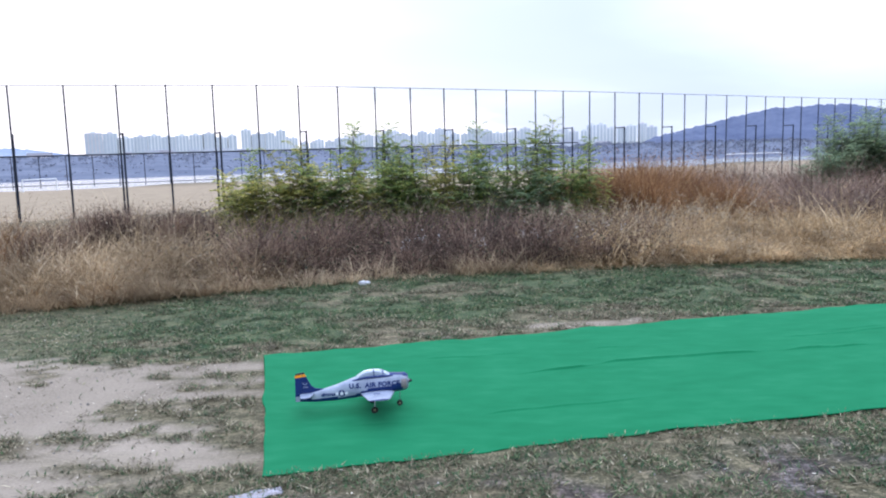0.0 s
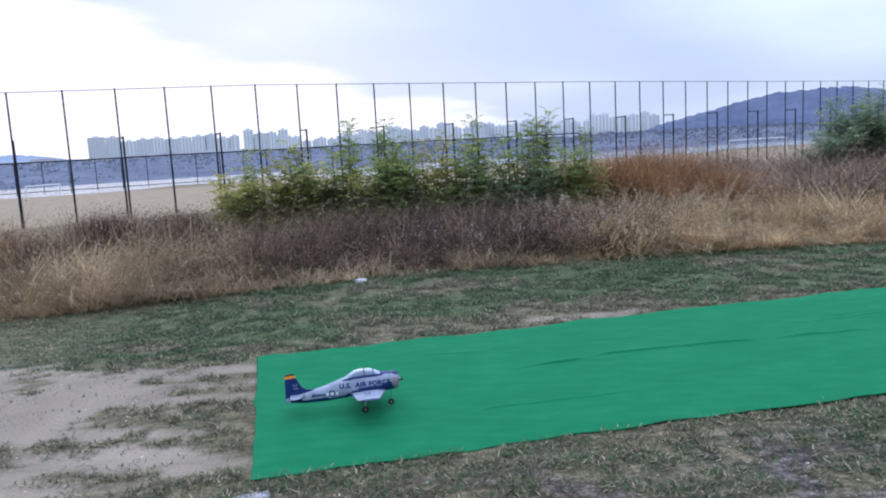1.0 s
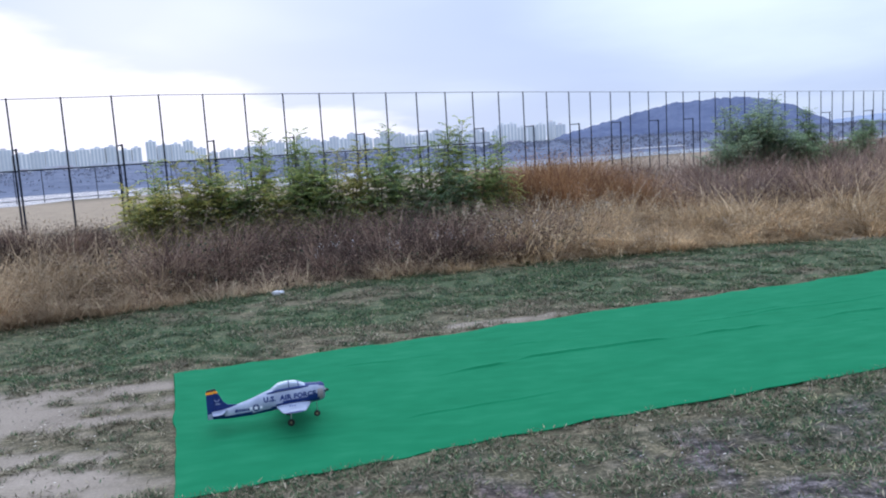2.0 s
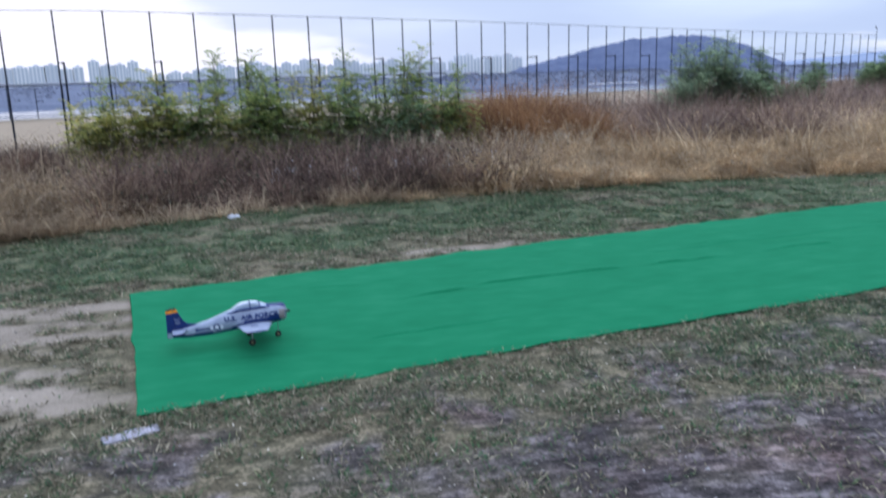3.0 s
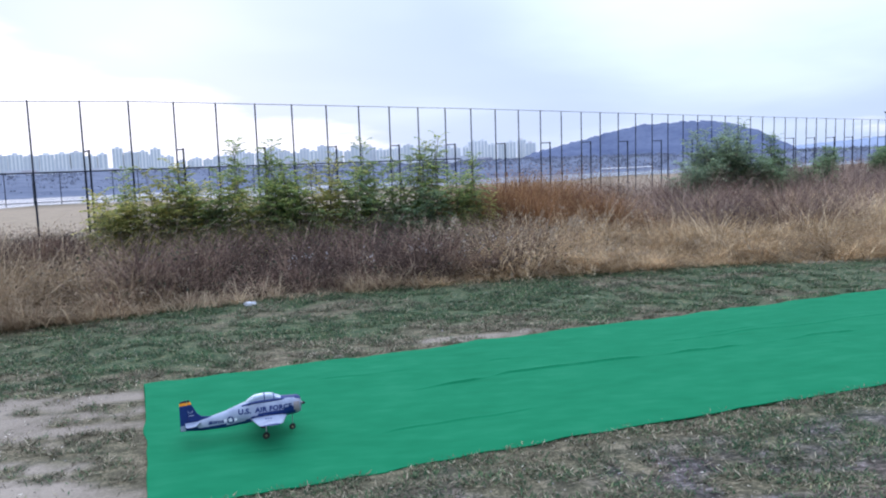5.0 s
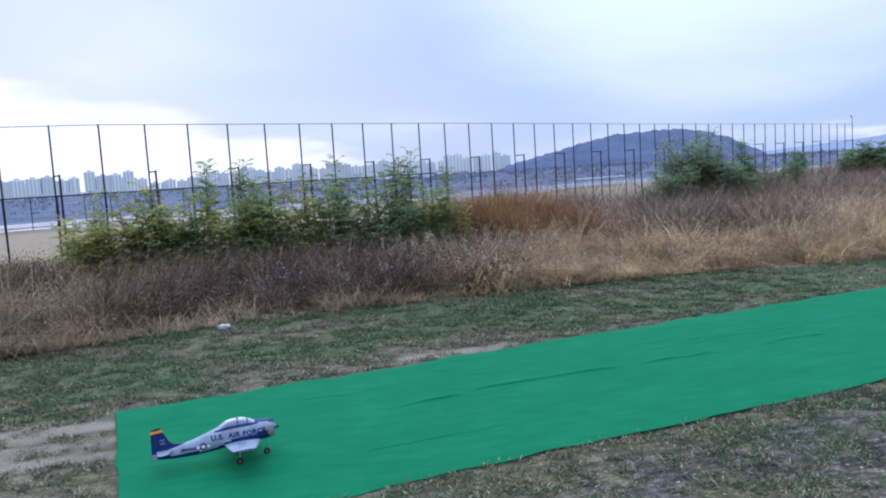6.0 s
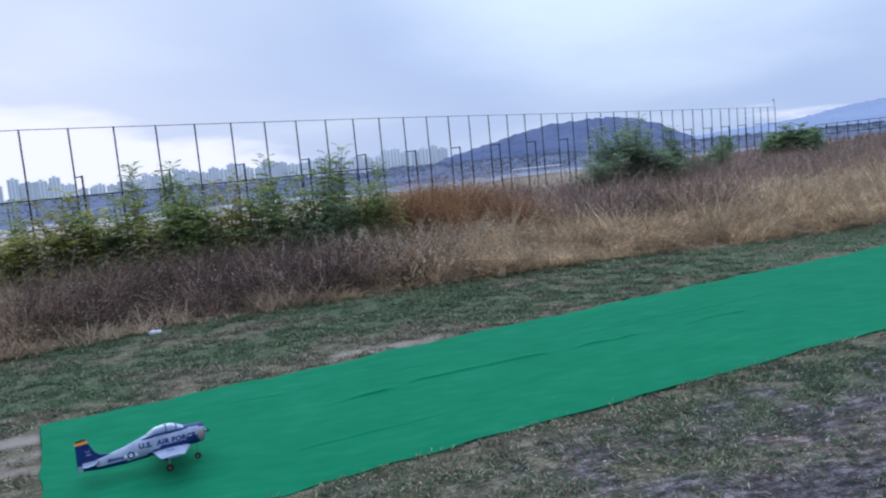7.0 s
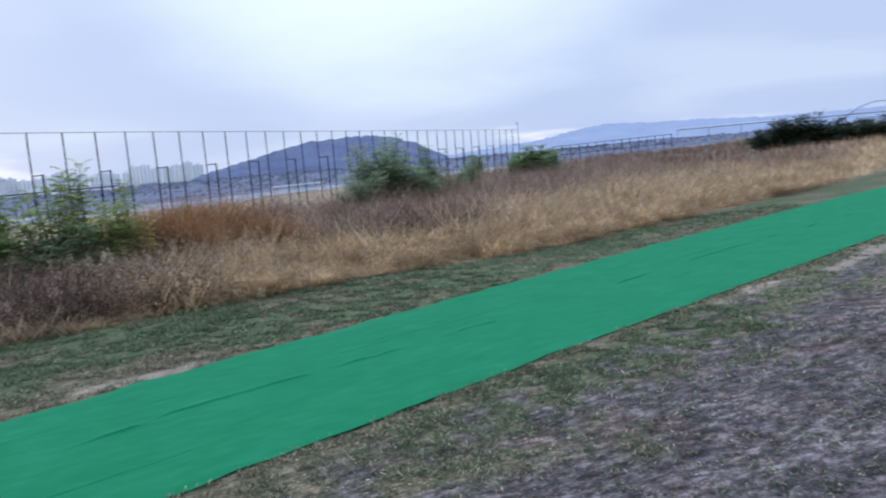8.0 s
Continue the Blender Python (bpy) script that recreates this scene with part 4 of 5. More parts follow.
for az, d, hgt, wid in ((23.6, 11.6, 0.98, 0.32), (22.6, 11.8, 0.92, 0.3), (19.2, 12.0, 0.86, 0.35), (17.6, 12.2, 0.82, 0.4), (27.0, 11.0, 0.78, 0.3)):
    cx_, cy_ = polar(az, d)
    k_n = 1300
    kx.append(np.stack([cx_ + rng.normal(0, wid * 0.42, k_n), cy_ + rng.normal(0, 0.25, k_n)], -1))
    kh.append(hgt * rng.uniform(0.55, 1.0, k_n))
kx, kh = np.concatenate(kx), np.concatenate(kh)
c3 = (ground_points(kx[:, 0], kx[:, 1]), kh, rng.uniform(0.005, 0.010, len(kh)), rng.uniform(0.05, 0.4, len(kh)), rng.uniform(0, 6.283, len(kh)), rng.uniform(0, 0.25, len(kh)))
cp3 = tips(c3, rng, 0.9, 0.06)


def heads(n, x0, x1, s0, s1, h, per, size, rng):
    """Stems with a loose head of small flecks each: blades and flecks."""
    hx = rng.uniform(x0, x1, n)
    st = (ground_points(hx, front_y(hx) + rng.uniform(s0, s1, n)), h * rng.uniform(0.7, 1.1, n), np.full(n, 0.006), rng.uniform(0, 0.3, n), rng.uniform(0, 6.283, n), rng.uniform(0, 0.2, n))
    top = np.repeat(tips(st, rng, 2.0, 0.0), per, axis=0)
    top = top + rng.normal(0, 1, top.shape) * np.array([0.022, 0.022, 0.045])
    return blades(*st), flecks(top, rng.uniform(0.6, 1.2, len(top)) * size, rng)


white = heads(22, -0.9, 2.6, 0.05, 0.8, 0.46, 9, 0.012, rng)
plume = heads(60, 1.2, 4.2, 0.2, 1.6, 0.70, 22, 0.020, rng)
stand("dead_weeds", "dark brown withered weeds under the shrubs", "weeds", [DEAD_WEED, SEED, WHITE_PETAL, LEAF_DEEP],
      [(0, blades(*c1)), (0, flecks(cp, rng.uniform(0.008, 0.022, len(cp)), rng, 1.9)), (3, flecks(cg, rng.uniform(0.012, 0.030, len(cg)), rng, 1.9)), (1, flecks(cs, rng.uniform(0.007, 0.015, len(cs)), rng)),
       (0, blades(*c2)), (0, flecks(cp2, rng.uniform(0.005, 0.012, len(cp2)), rng)), (0, white[0]), (2, white[1]), (0, plume[0]), (1, plume[1]), (0, blades(*c3)), (0, flecks(cp3, rng.uniform(0.007, 0.016, len(cp3)), rng))])

# reddish broom weed, purple-brown weeds behind
d0 = tuft_field(rng, 300, -8.5, -5.2, 0.9, 2.6, 0.86, 0.008, 0.4, 0.3, per=16, spread=0.14)
dp0 = tips(d0, rng, 0.6, 0.06)
h_broom = lambda x, s: 1.02 * (0.55 + 0.45 * smooth(1.9, 3.2, x)) * (1 - 0.5 * smooth(5.0, 6.0, x))
d1 = mounds(rng, 240, 2.0, 6.3, 3.2, 7.0, h_broom, 0.34, 110, 0.0085, 0.5, 0.3, 1.0, None, 0.9, 0.75)
dp = tips(d1, rng, 0.9, 0.04)
stand("broom_weed", "rusty red-brown broom weed behind the dry grass", "weeds", [RED_WEED], [(0, blades(*d0)), (0, flecks(dp0, rng.uniform(0.005, 0.012, len(dp0)), rng)), (0, blades(*d1)), (0, flecks(dp, rng.uniform(0.010, 0.022, len(dp)), rng))])
e1 = mounds(rng, 860, 5.6, 30, 2.6, 15, lambda x, s: 1.16 - 0.26 * smooth(13, 19, x), 0.36, 58, 0.010, 0.65, 0.5, 1.0, None, 1.3, 0.28)
e4 = mounds(rng, 80, 6.2, 10.2, 1.9, 4.8, 0.86, 0.26, 80, 0.008, 0.6, 0.35, 1.0, lambda x, y, s, r: dark_gap(x, s) > r.uniform(-0.1, 0.3, len(x)), 0.6, 0.6)
ep = np.concatenate([tips(e1, rng, 0.9, 0.09), tips(e4, rng, 0.9, 0.05)])
e2 = mounds(rng, 1500, 24, 105, 4, 38, 0.74, 0.9, 26, 0.035, 0.7, 0.3, 1.0, None, 5.0, 0.40)
e3 = mounds(rng, 230, 8, 34, 3.5, 13, 0.78, 0.34, 60, 0.010, 0.6, 0.8, 1.0, None, 1.5, 0.5)
stand("purple_weeds", "purple-brown withered weeds beyond the dry grass", "weeds", [PURPLE_WEED, TAN_GRASS], [(0, blades(*e1)), (0, blades(*e4)), (0, flecks(ep, rng.uniform(0.009, 0.024, len(ep)), rng)), (0, rhomb_blades(*e2[:5])), (1, blades(*e3))])


# ---- shrubs ----
def pinnate(rng, base, way, length, pairs, leaflet):
    """A feathered leaf: leaflets in pairs along a drooping rib. Returns rhombs and the rib."""
    t = np.linspace(0.15, 1, pairs)
    side = np.cross(way, (0, 0, 1))
    side /= max(np.linalg.norm(side), 1e-6)
    rib = base + way * (t * length)[:, None]
    rib[:, 2] -= 0.42 * length * t**2
    quads = []
    for s in (-1, 1):
        tipway = side * s + way * 0.35 + rng.normal(0, 0.15, (pairs, 3))
        tipway[:, 2] -= 0.45
        tipway /= np.linalg.norm(tipway, axis=1, keepdims=True)
        l = leaflet * rng.uniform(0.75, 1.2, pairs)[:, None]
        wv = np.cross(tipway, rng.normal(0, 0.4, (pairs, 3)) + (0, 0, 1))
        wv /= np.linalg.norm(wv, axis=1, keepdims=True)
        quads.append(np.stack([rib, rib + tipway * l * 0.5 + wv * l * 0.19, rib + tipway * l, rib + tipway * l * 0.5 - wv * l * 0.19], 1))
    return np.concatenate(quads).reshape(-1, 3), np.stack([base, rib[-1]])


def shrub(rng, x, y, height, spread, leaf_mat, stems=6, leaves=20, leaflet=0.058, length=0.40, label="", low=0.25, pairs=13):
    z = float(land(np.array([x]), np.array([y]))[0])
    root = thing("shrub", (x, y, z), label, "shrub", "shrubs before the fence")
    wood, crown = bmesh.new(), []
    for k in range(stems):
        way = rng.uniform(0, 2 * math.pi)
        lean = rng.uniform(0.1, 0.95) * spread
        h = height * (rng.uniform(0.55, 1.0) if k else 1.0)
        pts = []
        for t in np.linspace(0, 1, 6).tolist():
            pts.append(Vector((math.cos(way) * lean * t**1.4 + 0.04 * math.sin(5 * t + k), math.sin(way) * lean * t**1.4, h * t * 0.97)))
        add_tube(wood, pts, [float(0.011 * (1 - 0.8 * t) * (height / 1.8) + 0.002) for t in np.linspace(0, 1, 6)], 5)
        for j in range(leaves):
            t = low + (1 - low) * ((j + rng.uniform()) / leaves)
            i = min(int(t * 5), 4)
            p = pts[i].lerp(pts[i + 1], t * 5 - i)
            az = j * 2.4 + rng.uniform(-0.4, 0.4)
            rise = rng.uniform(0.1, 1.0) + 0.7 * (t > 0.88)
            w = np.array([math.cos(az), math.sin(az), rise])
            w /= np.linalg.norm(w)
            v, _ = pinnate(rng, np.array(p), w, length * rng.uniform(0.65, 1.15) * (1.1 - 0.35 * t), pairs, leaflet)
            crown.append(v)
    bmesh.ops.recalc_face_normals(wood, faces=wood.faces)
    part("stem", wood, BARK, root, smoothed=True)
    v = np.concatenate(crown)
    part("crown", mesh_arrays("crown", v, np.arange(len(v)).reshape(-1, 4), mats=[leaf_mat], flat=True), None, root)
    return root


rng = np.random.default_rng(23)
YEL = "young locust shrub with yellowing feathery leaves"
GRN = "green locust shrub with feathery leaves and bare stems"
# azimuth, distance, degrees of height of its top, spread, leaves
for az, d, el, sp, lm, n in [(15.0, 13.2, -1.8, 0.4, LEAF_YELLOW, 6), (14.2, 12.6, -2.2, 0.4, LEAF_YELLOW, 6), (10.4, 12.5, -0.8, 0.5, LEAF_YELLOW, 6), (8.0, 12.4, -1.5, 0.5, LEAF_GREEN, 6), (4.5, 12.4, -1.3, 0.5, LEAF_GREEN, 6), (1.3, 12.5, -1.0, 0.5, LEAF_GREEN, 6), (13.6, 13.0, -0.3, 0.25, LEAF_GREEN, 4), (12.8, 12.6, -1.6, 0.4, LEAF_YELLOW, 7), (11.2, 12.8, -0.1, 0.45, LEAF_YELLOW, 7), (9.6, 12.6, -0.2, 0.5, LEAF_GREEN, 7), (8.8, 12.9, 0.3, 0.5, LEAF_YELLOW, 7),
                             (7.4, 12.5, -1.0, 0.45, LEAF_GREEN, 7), (6.3, 13.1, 1.6, 0.2, LEAF_GREEN, 4), (5.3, 12.5, -0.4, 0.5, LEAF_YELLOW, 7), (4.1, 13.2, 1.5, 0.22, LEAF_GREEN, 4), (3.4, 12.6, -0.6, 0.5, LEAF_GREEN, 7), (2.2, 12.9, 0.2, 0.5, LEAF_GREEN, 7),
                             (0.5, 12.7, 1.2, 0.4, LEAF_YELLOW, 6), (-0.8, 12.9, 0.2, 0.5, LEAF_YELLOW, 7), (-2.0, 12.6, -0.4, 0.5, LEAF_GREEN, 7), (-2.9, 13.2, 1.3, 0.25, LEAF_GREEN, 5), (-4.0, 12.6, -0.6, 0.5, LEAF_DARK, 7), (-5.4, 12.8, 0.0, 0.5, LEAF_GREEN, 7),
                             (-6.4, 13.0, 0.8, 0.4, LEAF_GREEN, 6), (-7.6, 13.2, 1.2, 0.3, LEAF_GREEN, 5), (-7.4, 12.6, -1.4, 0.5, LEAF_DARK, 7), (-9.0, 12.9, -1.7, 0.5, LEAF_GREEN, 6), (-10.6, 13.2, 0.0, 0.2, LEAF_GREEN, 4), (-11.0, 13.4, -2.4, 0.45, LEAF_YELLOW, 5)]:
    x, y = polar(az, d)
    top = 1.6 + math.tan(radians(el)) * d
    sprout = sp < 0.3
    shrub(rng, x, y, top + (0.05 if sprout else rng.uniform(-0.16, 0.20)), sp, lm, n if sprout else n + 1, 28 if sprout else 31, label=YEL if lm is LEAF_YELLOW else GRN, low=0.5 if sprout else 0.2)
# bushes farther off
for az, d, el, sp, lm, n in [(-26.4, 25, -0.7, 1.0, LEAF_BUSH, 11), (-27.2, 26, 0.5, 1.1, LEAF_BUSH, 12), (-28.1, 26, 1.9, 1.0, LEAF_BUSH, 14), (-28.9, 26, 1.3, 1.2, LEAF_BUSH, 13), (-29.9, 26, 0.3, 1.2, LEAF_BUSH, 12), (-31.5, 27, 0.9, 0.3, LEAF_DARK, 7), (-30.8, 26, -0.5, 0.8, LEAF_DARK, 9), (-33.0, 28, -0.9, 0.8, LEAF_DARK, 8), (-34.6, 29, -0.8, 0.6, LEAF_DARK, 6)]:
    x, y = polar(az, d)
    shrub(rng, x, y, 1.6 + math.tan(radians(el)) * d, sp, lm, n, 62, 0.085, 0.50, label="broad green bush before the ball fence", low=0.1, pairs=8)
for az, d, el, sp, lm, n in [(-38.0, 48, -0.3, 1.4, LEAF_DARK, 12), (-39.3, 48, 0.2, 1.3, LEAF_DARK, 12), (-40.2, 49, -0.2, 1.0, LEAF_DARK, 9), (-34.5, 70, 0.0, 1.8, LEAF_DARK, 10), (-54.6, 60, -0.1, 1.6, LEAF_DEEP, 10), (-55.8, 60, 0.5, 1.6, LEAF_DEEP, 13), (-56.7, 60, 0.8, 1.6, LEAF_DEEP, 14), (-58.0, 61, 0.2, 1.7, LEAF_DEEP, 12), (-59.3, 60, 0.3, 1.7, LEAF_DEEP, 12), (-60.6, 60, 0.2, 1.6, LEAF_DEEP, 12), (-61.9, 60, 0.25, 1.6, LEAF_DEEP, 12), (-64, 60, 0.3, 1.8, LEAF_DEEP, 12)]:
    x, y = polar(az, d)
    z0 = float(land(np.array([x]), np.array([y]))[0])
    shrub(rng, x, y, 1.6 - z0 + math.tan(radians(el)) * d, sp, lm, n, 66, 0.15, 0.85, label="dark green bush far out among the dry grass", low=0.08, pairs=8)

# ---- turf blades, straw and pebbles ----
rng = np.random.default_rng(31)
n = 820000
tx = np.concatenate([rng.uniform(-7, 15, n // 2), rng.uniform(-3, 6, n // 2)])
ty = 1.9 + 8.5 * rng.uniform(0, 1, n) ** 1.15
b_, g_, k_ = covers(tx, ty)
ok = (ty < front_y(tx) + 0.1) & ~((ty > mat_near(tx) - 0.01) & (ty < mat_far(tx) + 0.01) & (tx > -1.0 - 0.22 * (ty - 3.7))) & (tx > -0.9 * ty - 1.0) & (tx < 1.9 * ty + 1.0)
clump = fbm(tx, ty, 0.16, 3, 51)
dense = (1 - b_ * 0.97) * (1 - k_ * 0.85) * smooth(0.42, 0.58, clump + 0.05)
ok &= rng.uniform(size=n) < dense
tx, ty, g_, k_ = tx[ok], ty[ok], g_[ok], k_[ok]
n = len(tx)
is_green = rng.uniform(size=n) < np.where(ty < mat_near(tx), 0.38, 0.12) + 0.72 * g_
for name, label, pick, m in (("turf", "short patchy green turf", is_green, TURF_BLADE), ("straw_turf", "short dry straw-coloured grass in tufts", ~is_green, STRAW_BLADE)):
    c = int(pick.sum())
    far = np.hypot(tx[pick], ty[pick])
    hh = rng.uniform(0.008, 0.026, c) * (0.8 + 0.04 * far)
    stand(name, label, "grass", [m], [(0, rhomb_blades(ground_points(tx[pick], ty[pick]), hh, rng.uniform(0.0035, 0.009, c) * (0.75 + 0.06 * far), rng.uniform(0.5, 3.2, c), rng.uniform(0, 6.283, c)))])
# pale straw tufts along the mat's near edge
ex = rng.uniform(-0.9, 12, 420)
ey = mat_near(ex) - np.abs(rng.normal(0, 0.22, 420)) - 0.01
r = np.repeat(np.arange(420), 8)
pp = ground_points(ex[r] + rng.normal(0, 0.012, len(r)), ey[r] + rng.normal(0, 0.012, len(r)))
stand("straw_turf", "pale straw tufts along the mat", "grass", [STRAW_BLADE], [(0, blades(pp, rng.uniform(0.012, 0.042, len(r)), rng.uniform(0.003, 0.006, len(r)), rng.uniform(0.1, 0.9, len(r)), rng.uniform(0, 6.283, len(r)), rng.uniform(0, 0.6, len(r))))])

# loose straw and dry leaves lying about
n = 42000
lx, ly = rng.uniform(-6, 13, n), rng.uniform(1.9, 9.8, n)
ok = ~((ly > mat_near(lx) - 0.03) & (ly < mat_far(lx) + 0.03) & (lx > -1.6)) & (ly < front_y(lx)) & (rng.uniform(size=n) < smooth(0.3, 0.62, fbm(lx, ly, 0.5, 3, 71)))
lp = ground_points(lx[ok], ly[ok])
lp[:, 2] += 0.010
lv, lq = flecks(lp, rng.uniform(0.004, 0.011, len(lp)), rng, 2.6)
lv = lv.reshape(-1, 4, 3)
lv[:, :, 2] = lp[:, None, 2] + (lv[:, :, 2] - lp[:, None, 2]) * 0.35
tagged(new("leaf_litter", mesh_arrays("leaf_litter", lv, lq, None, [STRAW_LITTER], flat=True)), "loose pale straw and dry leaf bits on turf", "litter", kind="stuff")

# pebbles and crumbs, thick on the trodden soil
n = 34000
px, py = rng.uniform(-6, 13, n), rng.uniform(1.9, 9.5, n)
b_, g_, k_ = covers(px, py)
ok = (rng.uniform(size=n) < 0.05 + 0.8 * k_ + 0.12 * b_) & ~((py > mat_near(px) - 0.02) & (py < mat_far(px) + 0.02) & (px > -1.5)) & (py < front_y(px))
px, py = px[ok], py[ok]
n = len(px)
c = ground_points(px, py)
s = rng.uniform(0.003, 0.008, n) * np.where(rng.uniform(size=n) < 0.03, 1.9, 1)
octa = np.array([(1, 0, 0), (0, 1, 0), (-1, 0, 0), (0, -1, 0), (0, 0, 0.7), (0, 0, -0.7)])
pv = c[:, None] + octa[None] * s[:, None, None] * rng.uniform(0.6, 1.3, (n, 6, 1))
pv[:, :, 2] += (s * 0.3)[:, None]
of = np.array([(0, 1, 4), (1, 2, 4), (2, 3, 4), (3, 0, 4), (1, 0, 5), (2, 1, 5), (3, 2, 5), (0, 3, 5)])
pt = (np.arange(n)[:, None, None] * 6 + of[None]).reshape(-1, 3)
PEBBLE = foliage("pebble_and_crumb", [(0.0, (0.07, 0.06, 0.055)), (0.5, (0.18, 0.16, 0.145)), (0.85, (0.29, 0.26, 0.24)), (1.0, (0.42, 0.39, 0.36))], 0.85, 0.0, 2.0)
tagged(new("gravel", mesh_arrays("gravel", pv, None, pt, [PEBBLE], flat=True)), "grey pebbles and crumbs scattered on trodden soil", "gravel", kind="stuff")


# ---- litter ----
def scrap(name, label, x, y, length, width, tall, turn, rng, paint):
    bm = bmesh.new()
    add_box(bm, (-length / 2, -width / 2, 0), (length / 2, width / 2, tall), tall * 0.3)
    bmesh.ops.subdivide_edges(bm, edges=bm.edges[:], cuts=3, use_grid_fill=True)
    for v in bm.verts:
        v.co += Vector(rng.normal(0, tall * 0.22, 3).tolist())
        v.co.y *= 1 - 0.4 * abs(v.co.x) / length
    me = bpy.data.meshes.new(name)
    bm.to_mesh(me)
    bm.free()
    me.materials.append(paint)
    ob = new(name, me)
    ob.matrix_world = pose(x, y, float(land(np.array([x]), np.array([y]))[0]) - 0.004, 0, 0, turn)
    return tagged(ob, label, "litter")


scrap("foam_scrap", "crumpled white foam scrap at the foot of the dry grass", -0.95, 9.06, 0.125, 0.06, 0.036, 10, rng, WHITE_SCRAP)
scrap("paper_scrap", "torn strip of white paper lying on turf", -0.925, 3.43, 0.24, 0.085, 0.012, 24, rng, PAPER)


# ---- the model airplane ----
FOAM = grained("silver_white_foam_paint", (0.17, 0.195, 0.265), (0.32, 0.35, 0.43), 14, 0.4, 0, 0.5, 0.05, 0.001, 300)
WHITE_PAINT = grained("white_marking_paint", (0.6, 0.6, 0.64), (0.7, 0.7, 0.74), 9, 0.5)
NAVY = grained("navy_blue_paint", (0.007, 0.018, 0.085), (0.012, 0.030, 0.13), 8, 0.4, 0, 0.25)
ORANGE = grained("orange_yellow_paint", (0.75, 0.22, 0.01), (0.85, 0.32, 0.02), 9, 0.4)
INK = grained("black_trim", (0.008, 0.008, 0.012), (0.02, 0.02, 0.025), 9, 0.5)
COWL = grained("grey_cowl_plastic", (0.20, 0.21, 0.26), (0.30, 0.31, 0.36), 12, 0.4, 0.1)
TANPAINT = grained("worn_tan_patch", (0.19, 0.165, 0.16), (0.27, 0.23, 0.22), 40, 0.6)
RUBBER = grained("black_rubber", (0.012, 0.012, 0.012), (0.03, 0.03, 0.03), 40, 0.8)
HUB = grained("yellowish_wheel_hub", (0.16, 0.13, 0.06), (0.24, 0.19, 0.10), 30, 0.5)
WIRE = grained("steel_wire", (0.25, 0.25, 0.26), (0.4, 0.4, 0.42), 30, 0.35, 0.9)
GLASS, gln, gll, glb = material("clear_canopy_plastic", 0.5, 0, 0.08)
glb.inputs["Base Color"].default_value = (0.25, 0.30, 0.36, 1)
glb.inputs["Transmission Weight"].default_value = 0.4
glb.inputs["IOR"].default_value = 1.45

plane = thing("model_airplane", (-0.318, 4.655, 0.018), "silver and navy foam model trainer airplane parked on green mat", "model airplane", turn=8.0)
plane.matrix_world = pose(-0.306, 4.597, 0.037, -4.5, 0, 8.0)
plane.scale = (0.98, 0.98, 0.98)
NOSE_X = 0.645  # the nose wheel's place along the body


def station(x):
    """Height of the axis, half height and half width of the body at x from the tail."""
    xs = [0.0, 0.03, 0.12, 0.25, 0.34, 0.42, 0.52, 0.60, 0.66, 0.685, 0.697]
    return (np.interp(x, xs, [0.078, 0.078, 0.083, 0.100, 0.120, 0.135, 0.141, 0.142, 0.144, 0.145, 0.145]),
            np.interp(x, xs, [0.015, 0.020, 0.032, 0.048, 0.060, 0.069, 0.067, 0.062, 0.056, 0.051, 0.042]),
            np.interp(x, xs, [0.004, 0.008, 0.020, 0.033, 0.042, 0.049, 0.052, 0.053, 0.053, 0.049, 0.040]))


def skin_y(x, z):
    """Half width of the body at x and height z."""
    zc, hh, hw = station(x)
    t = np.clip(abs(z - zc) / hh, 0, 0.98)
    return hw * (1 - t**2.4) ** (1 / 2.4)


def local(x, y, z):
    return (x - NOSE_X, y, z)


xs = np.concatenate([np.linspace(0.03, 0.62, 60), np.linspace(0.63, 0.66, 4)])
sides = 40
vs = []
for x in xs:
    zc, hh, hw = station(x)
    for k in range(sides):
        a = 2 * math.pi * k / sides
        c, s = math.cos(a), math.sin(a)
        e = 2 / 2.4
        vs.append(local(x, hw * math.copysign(abs(c) ** e, c), zc + hh * math.copysign(abs(s) ** e, s)))
quads, slots = [], []
for i in range(len(xs) - 1):
    for k in range(sides):
        quads.append((i * sides + k, i * sides + (k + 1) % sides, (i + 1) * sides + (k + 1) % sides, (i + 1) * sides + k))
        mid_v = np.mean([vs[q] for q in quads[-1]], axis=0)
        x, z = mid_v[0] + NOSE_X, mid_v[2]
        zc, hh, _ = station(x)
        belly = zc - (0.30 if 0.10 < x < 0.26 else 0.62) * hh
        sweep = 0.066 + 0.052 * smooth(0.30, 0.47, x) + 0.018 * smooth(0.48, 0.64, x)
        blue = (x < 0.36 and z < belly) or (x >= 0.30 and sweep - 0.020 - 0.02 * smooth(0.45, 0.6, x) < z < sweep + 0.003)
        blue = blue or (x > 0.585 and z > zc + 0.86 * hh) or (x < 0.10 and z < zc)
        slots.append(1 if blue else 0)
part("fuselage", mesh_arrays("fuselage", vs, quads, None, [FOAM, NAVY], slots), None, plane)

# cowl with an open mouth
prof = [(0.652, 0.0570), (0.664, 0.0575), (0.677, 0.0555), (0.687, 0.0505), (0.6945, 0.043), (0.697, 0.035), (0.692, 0.028), (0.680, 0.026), (0.665, 0.012)]
vs, quads = [], []
for x, r in prof:
    for k in range(32):
        a = 2 * math.pi * k / 32
        vs.append(local(x, r * 0.95 * math.cos(a), 0.1445 + r * math.sin(a)))
for i in range(len(prof) - 1):
    for k in range(32):
        quads.append((i * 32 + k, i * 32 + (k + 1) % 32, (i + 1) * 32 + (k + 1) % 32, (i + 1) * 32 + k))
